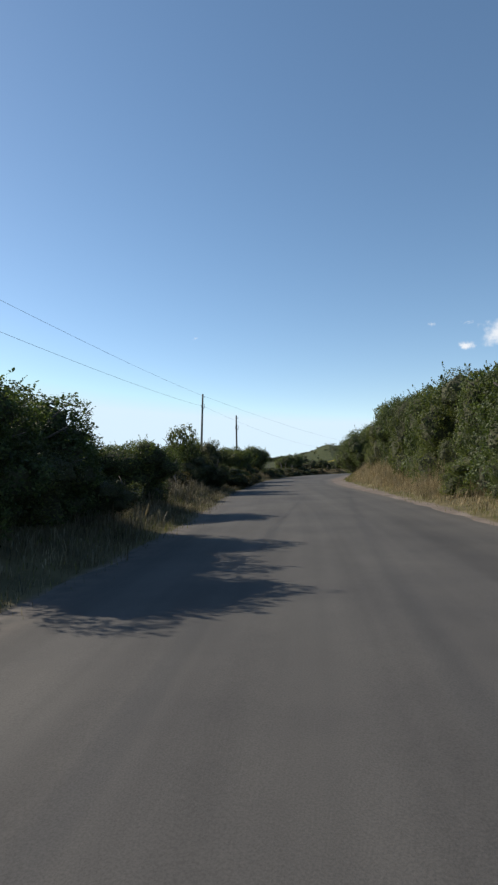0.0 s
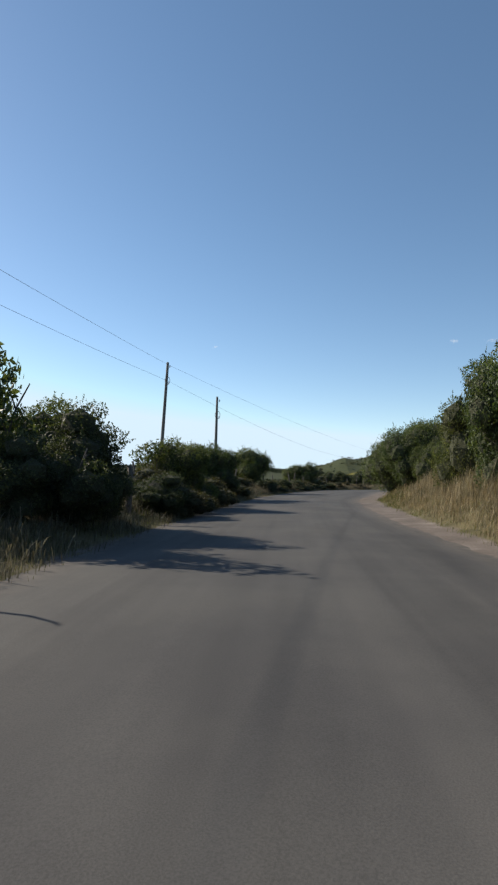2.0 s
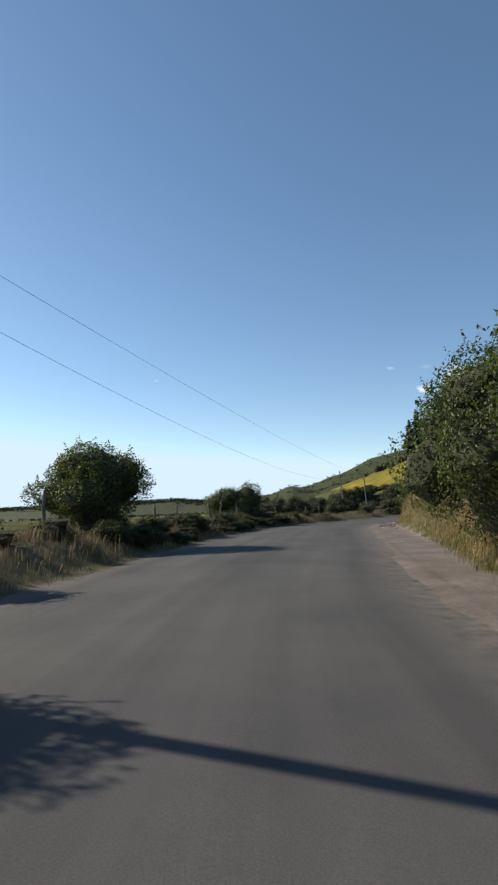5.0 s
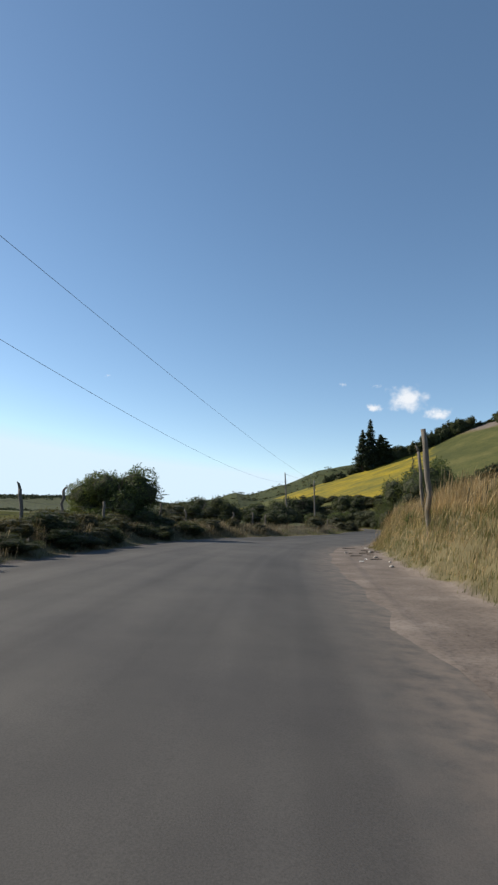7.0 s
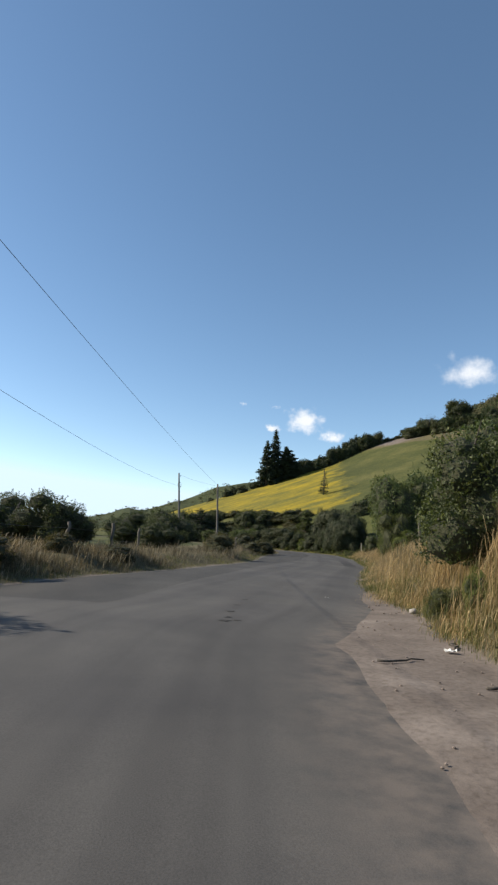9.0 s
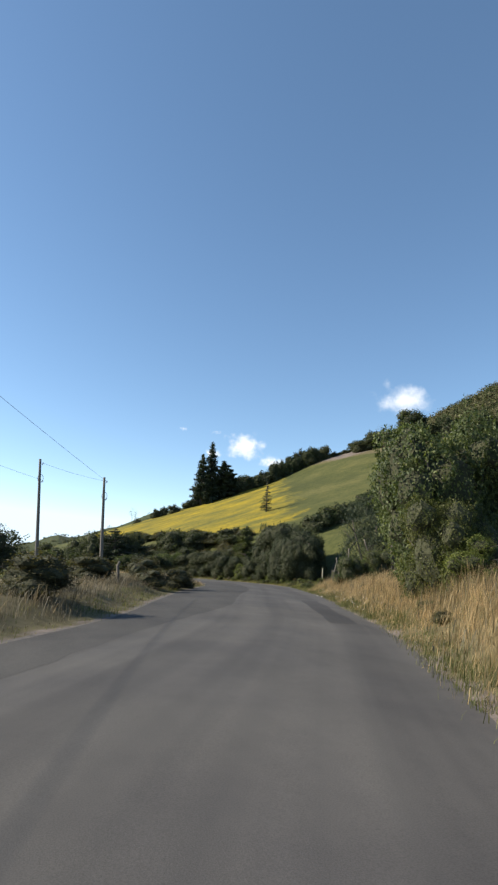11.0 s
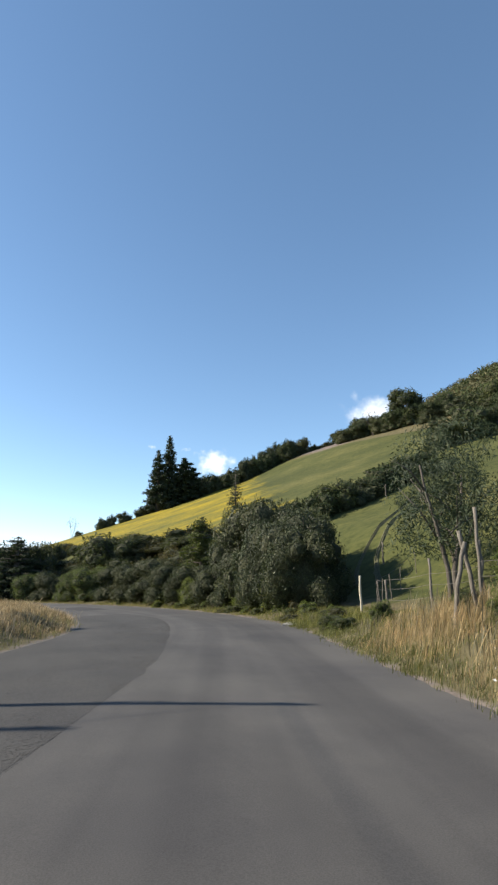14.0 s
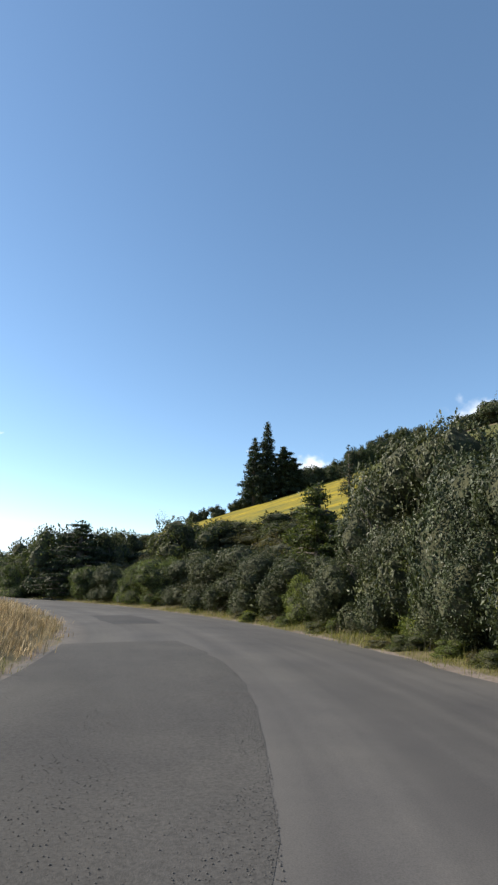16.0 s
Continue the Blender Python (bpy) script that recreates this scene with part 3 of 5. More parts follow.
B_BROOM = bush_model("bush", 157, M_BROOM, "yellow-flowering broom bush behind the hedge", 5200, (0.06, 0.03), lobes=12)
B_DOME = bush_model("tree", 45, M_LEAF, "rounded dark green tree on the mound", 52000, (0.038, 0.022), lobes=24, base=0.36, category="tree")
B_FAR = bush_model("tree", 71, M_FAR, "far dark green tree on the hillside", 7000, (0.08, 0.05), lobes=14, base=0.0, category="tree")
B_FAR2 = bush_model("tree", 79, M_FAR2, "far green tree on the hillside", 7000, (0.08, 0.05), lobes=14, base=0.0, category="tree")


def tree_model(kind, seed, mat, label, w=2.0, h=2.0, n=7000, leaf=(0.12, 0.05), clear=0.25, lobes=14, inner=False):
    """A tree with a clear trunk and an open crown through which the sky shows."""
    r = np.random.RandomState(seed)
    lb = []
    for k in range(lobes):
        a, u = r.uniform(0, 2 * math.pi), r.uniform(clear + 0.1, 0.92)
        d = w * 0.5 * r.uniform(0.15, 0.72) * (1 - abs(u - 0.62) * 0.8)
        s = r.uniform(0.13, 0.2)
        lb.append(((d * math.cos(a), d * math.sin(a), h * u), (w * s, w * s, h * s * 0.75)))
    c = crown("crown", lb, n, leaf[0], leaf[1], mat, seed, inner, 0.3, 0.35, 0.0)
    return plant(kind, c, limbs("trunk", h, w * 0.42, seed, 2, 0.04, 0.85, 0.06, 4), label, "tree")


T_AIRY = tree_model("tree", 83, M_LEAF_GREY, "small open tree with sparse grey-green leaves", n=4200)
T_PINE = tree_model("pine_tree", 97, M_NEEDLE, "crooked open tree with dark needle tufts behind the fence", n=26000, leaf=(0.055, 0.011), clear=0.16, lobes=24)
T_RIDGE = tree_model("tree", 101, M_LEAF_DARK, "spreading dark tree with a bare trunk on the ridge", n=7000, leaf=(0.08, 0.05), clear=0.4, lobes=14, inner=True)
T_BARE = tree_model("tree", 107, M_BROWN, "nearly bare thin tree on the ridge", n=350, leaf=(0.1, 0.04), clear=0.35)


def conifer(seed, h, w, tiers, mat, kind="conifer_tree", label="tall dark conifer on the crest of the hill", clear=0.03, n=70, blunt=0.75, spray=0.06):
    """A conifer: trunk, and tiers of branches with hanging sprays of needles."""
    r = np.random.RandomState(seed)
    pieces = [tube([(0, 0, -0.4), (0.05, 0, h * 0.5), (0, 0.03, h)], [w * 0.06, w * 0.035, 0.02], 8, True, 0.15, seed)]
    pts, nrm = [], []
    for t in range(tiers):
        u = t / (tiers - 1)
        z0 = h * (clear + (0.97 - clear) * u)
        reach = w * 0.5 * (1 - u) ** blunt * r.uniform(0.7, 1.12) + 0.12
        for k in range(max(4, int(9 * (1 - u)) + 3)):
            a = r.uniform(0, 2 * math.pi)
            q = reach * r.uniform(0.55, 1.15)
            end = Vector((math.cos(a) * q, math.sin(a) * q, z0 - 0.05 * h * (1 - u) * r.uniform(0.2, 1.4) + 0.02 * h))
            start = Vector((0, 0, z0))
            pieces.append(tube([start, start.lerp(end, 0.5) + Vector((0, 0, 0.015 * h)), end], [w * 0.011, w * 0.008, w * 0.003], 4, False))
            m = max(8, int(n * q / (w * 0.5)))
            s = r.uniform(0.2, 1.05, m)[:, None]
            line = np.array(start)[None] * (1 - s) + np.array(end)[None] * s
            jit = r.normal(0, 1, (m, 3)) * np.array([w, w, h * 0.35]) * 0.026
            jit[:, 2] -= np.abs(r.normal(0, 1, m)) * h * 0.011
            pts.append(line + jit)
            nrm.append(np.tile([0, 0, 1.0], (m, 1)) + r.normal(0, 0.4, (m, 3)))
    v, f = leaves(np.vstack(pts), np.vstack(nrm), w * spray, w * spray * 0.43, seed, 0.8)
    tv, tf = joined(pieces)
    root = new(kind)
    part("trunk", mesh_of("trunk", tv, tf, [M_BARK], smooth=True), root)
    part("crown", mesh_of("crown", v, f, [mat]), root)
    return tagged(root, label, "tree")


# ---- hedge of trees along the right verge, and the last clump over the dirt shoulder ----
r = np.random.RandomState(5)
HEDGE = [(8.6, 7, 4.4, 3.9), (8.2, 11, 5.0, 4.6), (7.8, 14.5, 4.6, 4.2), (7.6, 18, 5.4, 5.2), (7.4, 21.0, 4.4, 5.0), (7.6, 24.5, 5.2, 5.5), (7.0, 27.5, 4.2, 4.8), (7.4, 30.5, 5.0, 5.6),
         (6.9, 34.0, 4.4, 5.3), (7.0, 37.3, 4.8, 5.3), (6.4, 40.6, 3.8, 5.2), (5.7, 44.4, 3.4, 4.1), (7.4, 43.0, 3.6, 5.0),
         (5.1, 65.4, 4.8, 4.9), (5.9, 61.8, 4.4, 5.0), (7.6, 66.6, 6.0, 5.8), (8.2, 61.2, 5.4, 5.4), (7.3, 58.4, 3.6, 3.6)]
for k, (x, y, w, h) in enumerate(HEDGE):
    put([B_ROUND, B_ROUND2, B_GREY][k % 3] if k < 13 else B_BIG, x, y, w, h, r.uniform(0, 360), "tall leafy green hedge bush beside the road" if k < 13 else "big rounded green bush beside the dirt shoulder")
for k in range(5):
    y = 8 + k * 4.1 + r.uniform(-1, 1)
    put([B_LIME, B_GREY, B_ROUND][k % 3], float(np.interp(y, RIGHT[:, 1], RIGHT[:, 0])) + r.uniform(2.0, 2.8), y, r.uniform(1.6, 2.6), r.uniform(1.3, 2.6), r.uniform(0, 360), "low green bush in front of the hedge")
for x, y, w, h in [(10.5, 12, 5.5, 5.2), (10.2, 24, 5.5, 5.4), (9.8, 34, 6, 5.7)]:
    put(B_DARK, x, y, w, h, r.uniform(0, 360), "dark leafy tree in the hedge")

# ---- bushes along the left verge ----
LEFT_BUSHES = [(B_ROUND2, -5.7, 8.2, 3.4, 2.8), (B_ROUND, -6.1, 10.9, 4.0, 2.8), (B_DARK, -7.3, 9.4, 4.4, 3.3), (B_DARK, -4.7, 12.0, 1.8, 1.3), (B_DARK, -5.2, 9.6, 2.6, 1.9),
               (B_ROUND2, -5.5, 17.2, 2.9, 2.05), (B_DARK, -7.0, 16.4, 2.8, 2.0), (B_DARK, -6.5, 33.5, 2.9, 2.75), (B_ROUND, -7.7, 34.6, 3.2, 2.8),
               (B_DARK, -5.8, 39.0, 2.3, 1.55), (B_BROWN, -5.2, 40.0, 2.0, 1.2), (B_BROWN, -6.4, 41.0, 2.4, 1.5), (B_BROWN, -5.0, 42.0, 1.7, 1.0), (B_ROUND, -6.4, 44.9, 2.9, 2.8), (B_DARK, -7.1, 46.0, 2.4, 2.5),
               (B_BROWN, -5.5, 46.8, 2.0, 1.3), (B_BROWN, -5.2, 48.3, 1.6, 1.0), (B_ROUND2, -7.7, 54.8, 3.4, 3.0), (B_ROUND, -7.2, 57.0, 3.2, 3.0),
               (B_DARK, -8.8, 55.6, 2.8, 2.7), (B_DARK, -6.7, 56.0, 2.2, 1.9), (B_BROWN, -6.2, 50.2, 1.8, 1.3), (B_BROWN, -6.3, 52.6, 1.8, 1.2), (B_BROWN, -5.9, 58.6, 2.0, 1.0), (B_BROWN, -6.6, 63.0, 2.0, 1.1),
               (B_ROUND, -3.3, 104.0, 4.6, 3.5), (B_ROUND2, -4.7, 105.2, 3.8, 3.1), (B_BROWN, -1.4, 115.5, 3.2, 1.9), (B_DARK, 2.6, 119.5, 3.4, 2.7), (B_DARK, 0.2, 120.5, 4.0, 2.7),
               (B_DARK, 3.2, 121.5, 2.8, 2.3), (B_DARK, 8.6, 133, 3.2, 2.1), (B_DARK, 9.6, 136.5, 4.2, 3.2), (B_BROWN, 14.6, 145, 3.4, 1.6), (B_BROWN, 12.2, 131.2, 2.6, 1.4),
               (B_BROWN, 18.2, 146.6, 2.4, 1.1), (B_BROWN, 20.4, 149.6, 2.4, 1.5), (B_BROWN, 21.6, 152.6, 2.2, 1.0), (B_BROWN, 18.4, 150.6, 3.0, 1.7)]
for m, x, y, w, h in LEFT_BUSHES:
    put(m, x, y, w, h, r.uniform(0, 360))
put(T_AIRY, -7.1, 31.4, 2.5, 3.3, 40)
put(B_DOME, -7.4, 75.0, 4.6, 3.75, 20)
for x, y, w, h in [(-5.9, 32.4, 2.4, 2.2), (-5.9, 34.8, 2.0, 1.7), (-6.6, 31.0, 2.2, 1.8)]:
    put(B_DARK, x, y, w, h, 60 * y, "low dark bush reaching the road's edge")
for k in range(7):
    put(B_BROWN, -6.2 - r.uniform(0, 1.6), 21.0 + k * 1.3, r.uniform(1.3, 2.2), r.uniform(0.8, 1.4), r.uniform(0, 360), "low dry shrub of brown twigs by the fence")
put(T_AIRY, -7.5, 44.2, 2.2, 2.4, 130)
put(B_DARK, 6.2, 138, 4.2, 3.0, 80)

# ---- bushes and trees on the right, from the bank to the bend ----
BEND = "leafy grey-green bush at the bend"
RIGHT_BUSHES = [(B_ROUND2, 25.0, 129.4, 4.8, 6.2, ""), (B_ROUND, 27.2, 130.0, 4.4, 5.6, ""), (B_GREY, 23.4, 127.8, 2.6, 3.4, ""), (B_GREY, 12.7, 102.9, 3.2, 3.2, "dark leafy bush on the bank above the dirt"), (B_ROUND, 14.5, 104.2, 3.8, 3.6, "dark leafy bush on the bank above the dirt"), (B_DARK, 13.0, 101.2, 2.6, 2.2, ""), (B_LIME, 23.6, 126.8, 2.2, 1.8, ""),
                (B_LIME, 34.9, 151.4, 2.2, 1.9, ""), (B_BROWN, 33.8, 147.6, 2.0, 1.4, ""), (B_GREY, 30.9, 146.4, 1.9, 2.1, "leafy grey-green shrub below the fence"), (B_GREY, 32.7, 145.8, 2.1, 2.4, "leafy grey-green shrub below the fence"),
                (B_LOBE, 37.7, 168.6, 4.4, 5.3, BEND), (B_DARK, 39.2, 171.2, 4.6, 5.5, ""), (B_LOBE2, 37.0, 169.8, 3.4, 3.6, BEND), (B_LOBE2, 37.0, 167.0, 3.0, 4.0, BEND), (B_LIME, 36.6, 172.8, 2.4, 2.6, ""), (B_LIME, 36.8, 176.0, 2.4, 3.2, ""), (B_LIME, 36.3, 168.3, 1.8, 2.4, ""), (B_LIME, 37.0, 179.4, 2.4, 2.6, ""),
                (B_LOBE2, 38.0, 174.2, 5.0, 6.5, BEND), (B_LOBE, 37.8, 171.0, 4.2, 5.9, BEND), (B_LOBE, 38.4, 178.0, 5.0, 6.6, BEND), (B_LOBE, 36.5, 178.0, 3.0, 2.9, BEND), (B_LIME, 36.0, 181.4, 2.4, 2.0, ""), (B_LOBE2, 36.6, 174.4, 2.8, 3.4, BEND), (B_LOBE, 36.5, 171.0, 2.2, 2.3, BEND),
                (B_LOBE2, 36.4, 183.6, 3.8, 2.9, BEND), (B_LOBE, 35.3, 186.8, 3.4, 3.1, BEND), (B_LOBE2, 35.0, 190.4, 4.2, 3.7, BEND), (B_LOBE, 33.9, 194.0, 3.8, 3.5, BEND), (B_LOBE2, 33.0, 197.4, 3.6, 3.2, BEND), (B_ROUND2, 31.4, 201.4, 4.4, 3.6, ""),
                (B_ROUND, 29.6, 205.2, 3.6, 3.2, ""), (B_LOBE, 27.6, 209.4, 3.6, 3.2, BEND), (B_ROUND2, 25.6, 212.6, 3.6, 3.2, ""), (B_DARK2, 31.0, 209.2, 4.0, 3.6, ""), (B_BROWN, 38.0, 193.0, 5.0, 3.8, "dark brownish shrubs above the road"),
                (B_BROWN, 35.8, 201.0, 5.4, 3.4, "dark brownish shrubs above the road"), (B_BROWN, 32.4, 208.5, 5.2, 3.4, "dark brownish shrubs above the road"), (B_DARK, 40.0, 182.0, 4.6, 6.7, ""), (B_BROWN, 28.6, 215.5, 5.2, 3.2, "dark brownish shrubs above the road"), (B_DARK2, 33.9, 211.0, 6.4, 5.6, "dark brown domed shrub below the yellow field"), (B_DARK2, 35.8, 209.4, 5.0, 4.4, "dark brown domed shrub below the yellow field"), (B_BROOM, 28.3, 219.8, 2.6, 3.2, ""),
                (B_ROUND, 18.6, 221, 5.0, 4.2, ""), (B_ROUND2, 12.6, 227, 4.8, 4.0, ""), (B_DARK, 41.2, 175.2, 4.6, 5.6, "")]
for m, x, y, w, h, t in RIGHT_BUSHES:
    put(m, x, y, w, h, r.uniform(0, 360), t)
put(T_PINE, 40.4, 160.2, 6.6, 7.2, 15)
put(T_PINE, 43.0, 162.6, 4.8, 5.6, 140)
c = conifer(222, 7.0, 3.2, 15, M_NEEDLE, "pine_tree", "thin spiky young pine above the hedge", 0.1, 34)
c.matrix_basis = pose(55.4, 224.8, z_at(55.4, 224.8) - 0.2)

c = conifer(231, 6.8, 7.4, 24, M_FEATHER, "pine_tree", "feathery olive-green young pine among the bushes", 0.03, 520, 0.7, 0.022)
c.matrix_basis = pose(38.1, 187.0, z_at(38.1, 187.0) - 0.2)

# dark pines where the road leaves the bend
for k, (x, y, h, w) in enumerate([(24.0, 217, 7.6, 9.5), (-2, 246, 6, 6.0)]):
    c = conifer(200 + k, h, w, 18, M_NEEDLE, "pine_tree", "bushy dark pine beyond the bend", 0.0, 420, 0.6, 0.026)
    c.matrix_basis = pose(x, y, z_at(x, y) - 0.2, 0, 0, 50 * k)
for x, y, w, h in [(21.4, 219, 6.0, 7.2), (24.6, 219.5, 5.4, 6.6), (27.0, 220, 4.8, 6.2), (28.6, 224, 4.0, 4.4), (18.4, 223, 5.4, 6.0), (9, 236, 5, 3.6), (15.5, 232, 5, 4.0), (12.5, 240, 5, 4.4)]:
    put(B_DARK2, x, y, w, h, r.uniform(0, 360), "dark bushy tree beyond the bend")

# ---- the crest of the hill ----
for k, (x, y, h, w) in enumerate([(56.2, 282.6, 16.4, 9.0), (59.2, 283.2, 19.6, 8.4), (63.2, 283.6, 12.4, 9.5), (65.8, 284.0, 9.0, 6.5)]):
    c = conifer(300 + k, h, w, 30, M_NEEDLE, n=190, clear=0.09, spray=0.05, label="tall dark conifer on the crest of the hill" if k < 2 else "broad dark conifer on the crest of the hill", blunt=0.75 if k < 2 else 0.42)
    c.matrix_basis = pose(x, y, z_at(x, y) - 0.4, 0, 0, 70 * k)
for k in range(27):
    x = 68 + 30 * (k / 26) + r.uniform(-0.5, 0.5)
    put([B_FAR, B_FAR2][k % 2], x, 284.6 + r.uniform(-1.4, 1.4), r.uniform(3.6, 6.8), r.uniform(3.2, 6.6) * (1.2 if 79 < x < 97 else 0.95), r.uniform(0, 360), "dark bushy tree in the row along the crest", 0.6)
for x, w, h in [(37.6, 2.2, 1.8), (43.0, 3.8, 3.4), (45.2, 2.6, 3.6), (48.2, 4.2, 3.2), (52.4, 3.4, 3.0), (55, 4.4, 3.0)]:
    put(B_FAR, x, 284.2 + r.uniform(-1, 1), w, h, r.uniform(0, 360), "rounded dark bush in the row along the crest", 0.5)
put(T_BARE, 35.8, 281.4, 3.0, 5.0, 0)
put(T_RIDGE, 112.0, 253.0, 9.5, 9.5, 80)
put(T_BARE, 108.0, 262.0, 6.0, 7.0, 50)
for k in range(30):
    a = k / 29
    put([B_FAR, B_FAR2][k % 2], 108 + 10 * a + r.uniform(-2.5, 2.5), 274 - 44 * a + r.uniform(-4, 4), r.uniform(5, 9), r.uniform(4.0, 7), r.uniform(0, 360), "dark scrubby tree at the edge of the hill scrub", 0.5)

for k in range(26):
    a = k / 25
    put([B_DARK2, B_BROWN, B_FAR][k % 3], 42.5 - 20.5 * a + r.uniform(-2, 2), 203 + 29 * a + r.uniform(-3, 3), r.uniform(4.2, 6.0), r.uniform(1.7, 2.6), r.uniform(0, 360), "dark shrub in the thicket behind the bend", 0.3)
for k in range(9):
    put([B_FAR, B_FAR2][k % 2], 97 + k * 1.5, 283.6 + r.uniform(-1, 1), r.uniform(2, 3.6), r.uniform(1.0, 2.4), r.uniform(0, 360), "low scrubby bush on the crest", 0.4)
# hedges between the hill paddocks
for k in range(13):
    a = k / 12
    put([B_FAR, B_FAR2][k % 2], 49.0 + 17 * a + r.uniform(-1, 1), 188 + 4 * a + r.uniform(-1, 1), r.uniform(3.4, 5.2), r.uniform(2.4, 3.8), r.uniform(0, 360), "dark rounded bush in the paddock hedge", 0.4)
for k in range(18):
    a = k / 17
    put([B_FAR, T_RIDGE, B_FAR2][k % 3], 80 + 36 * a + r.uniform(-1, 1), 205 - 10 * a + r.uniform(-1.5, 1.5), r.uniform(5, 8), r.uniform(3.6, 6.5), r.uniform(0, 360), "dark tree in the hedge across the slope", 0.4)
for k in range(6):
    put(B_DARK2, 45 + k * 3.0 + r.uniform(-0.6, 0.6), 158.5 - k * 0.5 + r.uniform(-0.6, 0.6), r.uniform(3.2, 4.4), r.uniform(2.4, 3.4), r.uniform(0, 360), "dark shrub behind the fence", 0.3)
for k in range(24):
    a = (k % 12) / 11
    put([B_BROWN, B_DARK2][k % 2], 37.5 - 14 * a + (3.2 if k > 11 else 0) + r.uniform(-1.2, 1.2), 193 + 30 * a + r.uniform(-2, 2), r.uniform(3.6, 5.0), r.uniform(2.0, 3.0), r.uniform(0, 360), "dark brownish shrub between the hedge and the field", 0.3)
for k in range(12):
    put([B_DARK2, B_BROWN][k % 2], 41.0 - k * 0.9 + r.uniform(-0.8, 0.8), 203 + k * 3.9 + r.uniform(-1.5, 1.5), r.uniform(4.0, 5.6), r.uniform(1.5, 2.4), r.uniform(0, 360), "dark shrub at the foot of the yellow field", 0.4)


def scrub_clumps(name, region, count, size, mat, seed, label, leafs=46, leaf=0.42):
    """Many rough clumps of leaves strewn over a slope, as one mass."""
    q = np.random.RandomState(seed)
    x, y = region(q, count)
    z = land(x, y)
    P, N = [], []
    for a, b, c in zip(x, y, z):
        s = size * q.uniform(0.5, 1.5)
        d = q.normal(0, 1, (leafs, 3))
        d /= np.linalg.norm(d, axis=1, keepdims=True)
        d[:, 2] = np.abs(d[:, 2])
        P.append(np.array([a, b, c - 0.25 * s]) + d * s * np.array([1, 1, 0.9]) * q.uniform(0.75, 1.05, (leafs, 1)))
        N.append(d)
    v, f = leaves(np.vstack(P), np.vstack(N), size * leaf, size * leaf * 0.66, seed, 0.2)
    return tagged(new(name, mesh_of(name, v, f, [mat])), label, "scrub", kind="stuff")


scrub_clumps("hill_scrub", lambda q, n: (lambda u, v: (116 + 95 * u + 8 * v, 285 - 120 * v))(q.rand(n) ** 1.2, q.rand(n)), 2000, 2.1, M_FAR_BROWN, 1, "dense brown-green scrub covering the upper hill", 80, 0.24)
scrub_clumps("hill_thicket", lambda q, n: (lambda u, v: (116 + 95 * u + 8 * v, 285 - 120 * v))(q.rand(n), q.rand(n)), 480, 2.6, M_FAR2, 2, "dark thicket on the upper hill", 90, 0.22)
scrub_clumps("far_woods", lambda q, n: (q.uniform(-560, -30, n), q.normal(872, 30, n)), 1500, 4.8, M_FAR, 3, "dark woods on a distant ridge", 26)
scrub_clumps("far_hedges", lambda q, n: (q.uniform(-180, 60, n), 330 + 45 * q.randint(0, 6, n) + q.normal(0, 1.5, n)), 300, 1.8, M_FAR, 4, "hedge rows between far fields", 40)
scrub_clumps("ridge_scrub", lambda q, n: (q.uniform(-20, 260, n), 760 + 130 * q.rand(n)), 110, 2.6, M_FAR_BROWN, 5, "patchy brown scrub on the distant ridge", 40, 0.4)
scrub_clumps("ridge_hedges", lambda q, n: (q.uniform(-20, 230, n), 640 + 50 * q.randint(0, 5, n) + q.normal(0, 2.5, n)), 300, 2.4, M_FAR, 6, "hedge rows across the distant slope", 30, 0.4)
for k in range(26):
    y = 60 + k * 2.25 + r.uniform(-0.8, 0.8)
    put([B_BROWN, B_BROWN, B_DARK2][k % 3], float(np.interp(y, LEFT[:, 1], LEFT[:, 0])) - r.uniform(1.3, 3.4), y, r.uniform(1.2, 2.4), r.uniform(0.6, 1.0), r.uniform(0, 360), "low brown shrub on the grassy mound")
for k in range(22):
    y = 74 + k * 1.5 + r.uniform(-0.6, 0.6)
    put([B_DARK, B_BROWN, B_DARK2][k % 3], float(np.interp(y, LEFT[:, 1], LEFT[:, 0])) - r.uniform(0.7, 1.9), y, r.uniform(1.1, 1.9), r.uniform(0.5, 0.85), r.uniform(0, 360), "low dark shrub at the foot of the mound")
for k in range(26):
    y = 109 + k * 1.9 + r.uniform(-0.8, 0.8)
    put([B_LIME, B_GREY, B_BROWN][k % 3], float(np.interp(y, RIGHT[:, 1], RIGHT[:, 0])) + r.uniform(0.9, 3.8), y, r.uniform(0.4, 1.0), r.uniform(0.35, 0.9), r.uniform(0, 360), "small leafy weed bush in the dry grass")
for k in range(20):
    y = 70 + k * 1.8 + r.uniform(-0.8, 0.8)
    put([B_GREY, B_LIME][k % 2], float(np.interp(y, RIGHT[:, 1], RIGHT[:, 0])) + shoulder(y) + r.uniform(0.4, 2.6), y, r.uniform(0.5, 1.2), r.uniform(0.35, 1.1), r.uniform(0, 360), "small leafy weed bush in the dry grass")
for k in range(34):
    y = 157 + k * 1.15 + r.uniform(-0.5, 0.5)
    put([B_LIME, B_GREY, B_BROWN][k % 3], float(np.interp(y, RIGHT[:, 1], RIGHT[:, 0])) + r.uniform(0.5, 2.0), y, r.uniform(0.5, 1.2), r.uniform(0.3, 0.7), r.uniform(0, 360), "low leafy weeds under the bushes of the bend")
for x, y, w, h, a in [(22.8, 164.4, 1.4, 1.7, 30), (22.2, 164.4, 1.6, 1.9, 170), (21.5, 164.0, 1.7, 1.9, 260)]:
    put(T_RIDGE, x, y, w, h, a, "small dark tree with a bare trunk inside the bend")

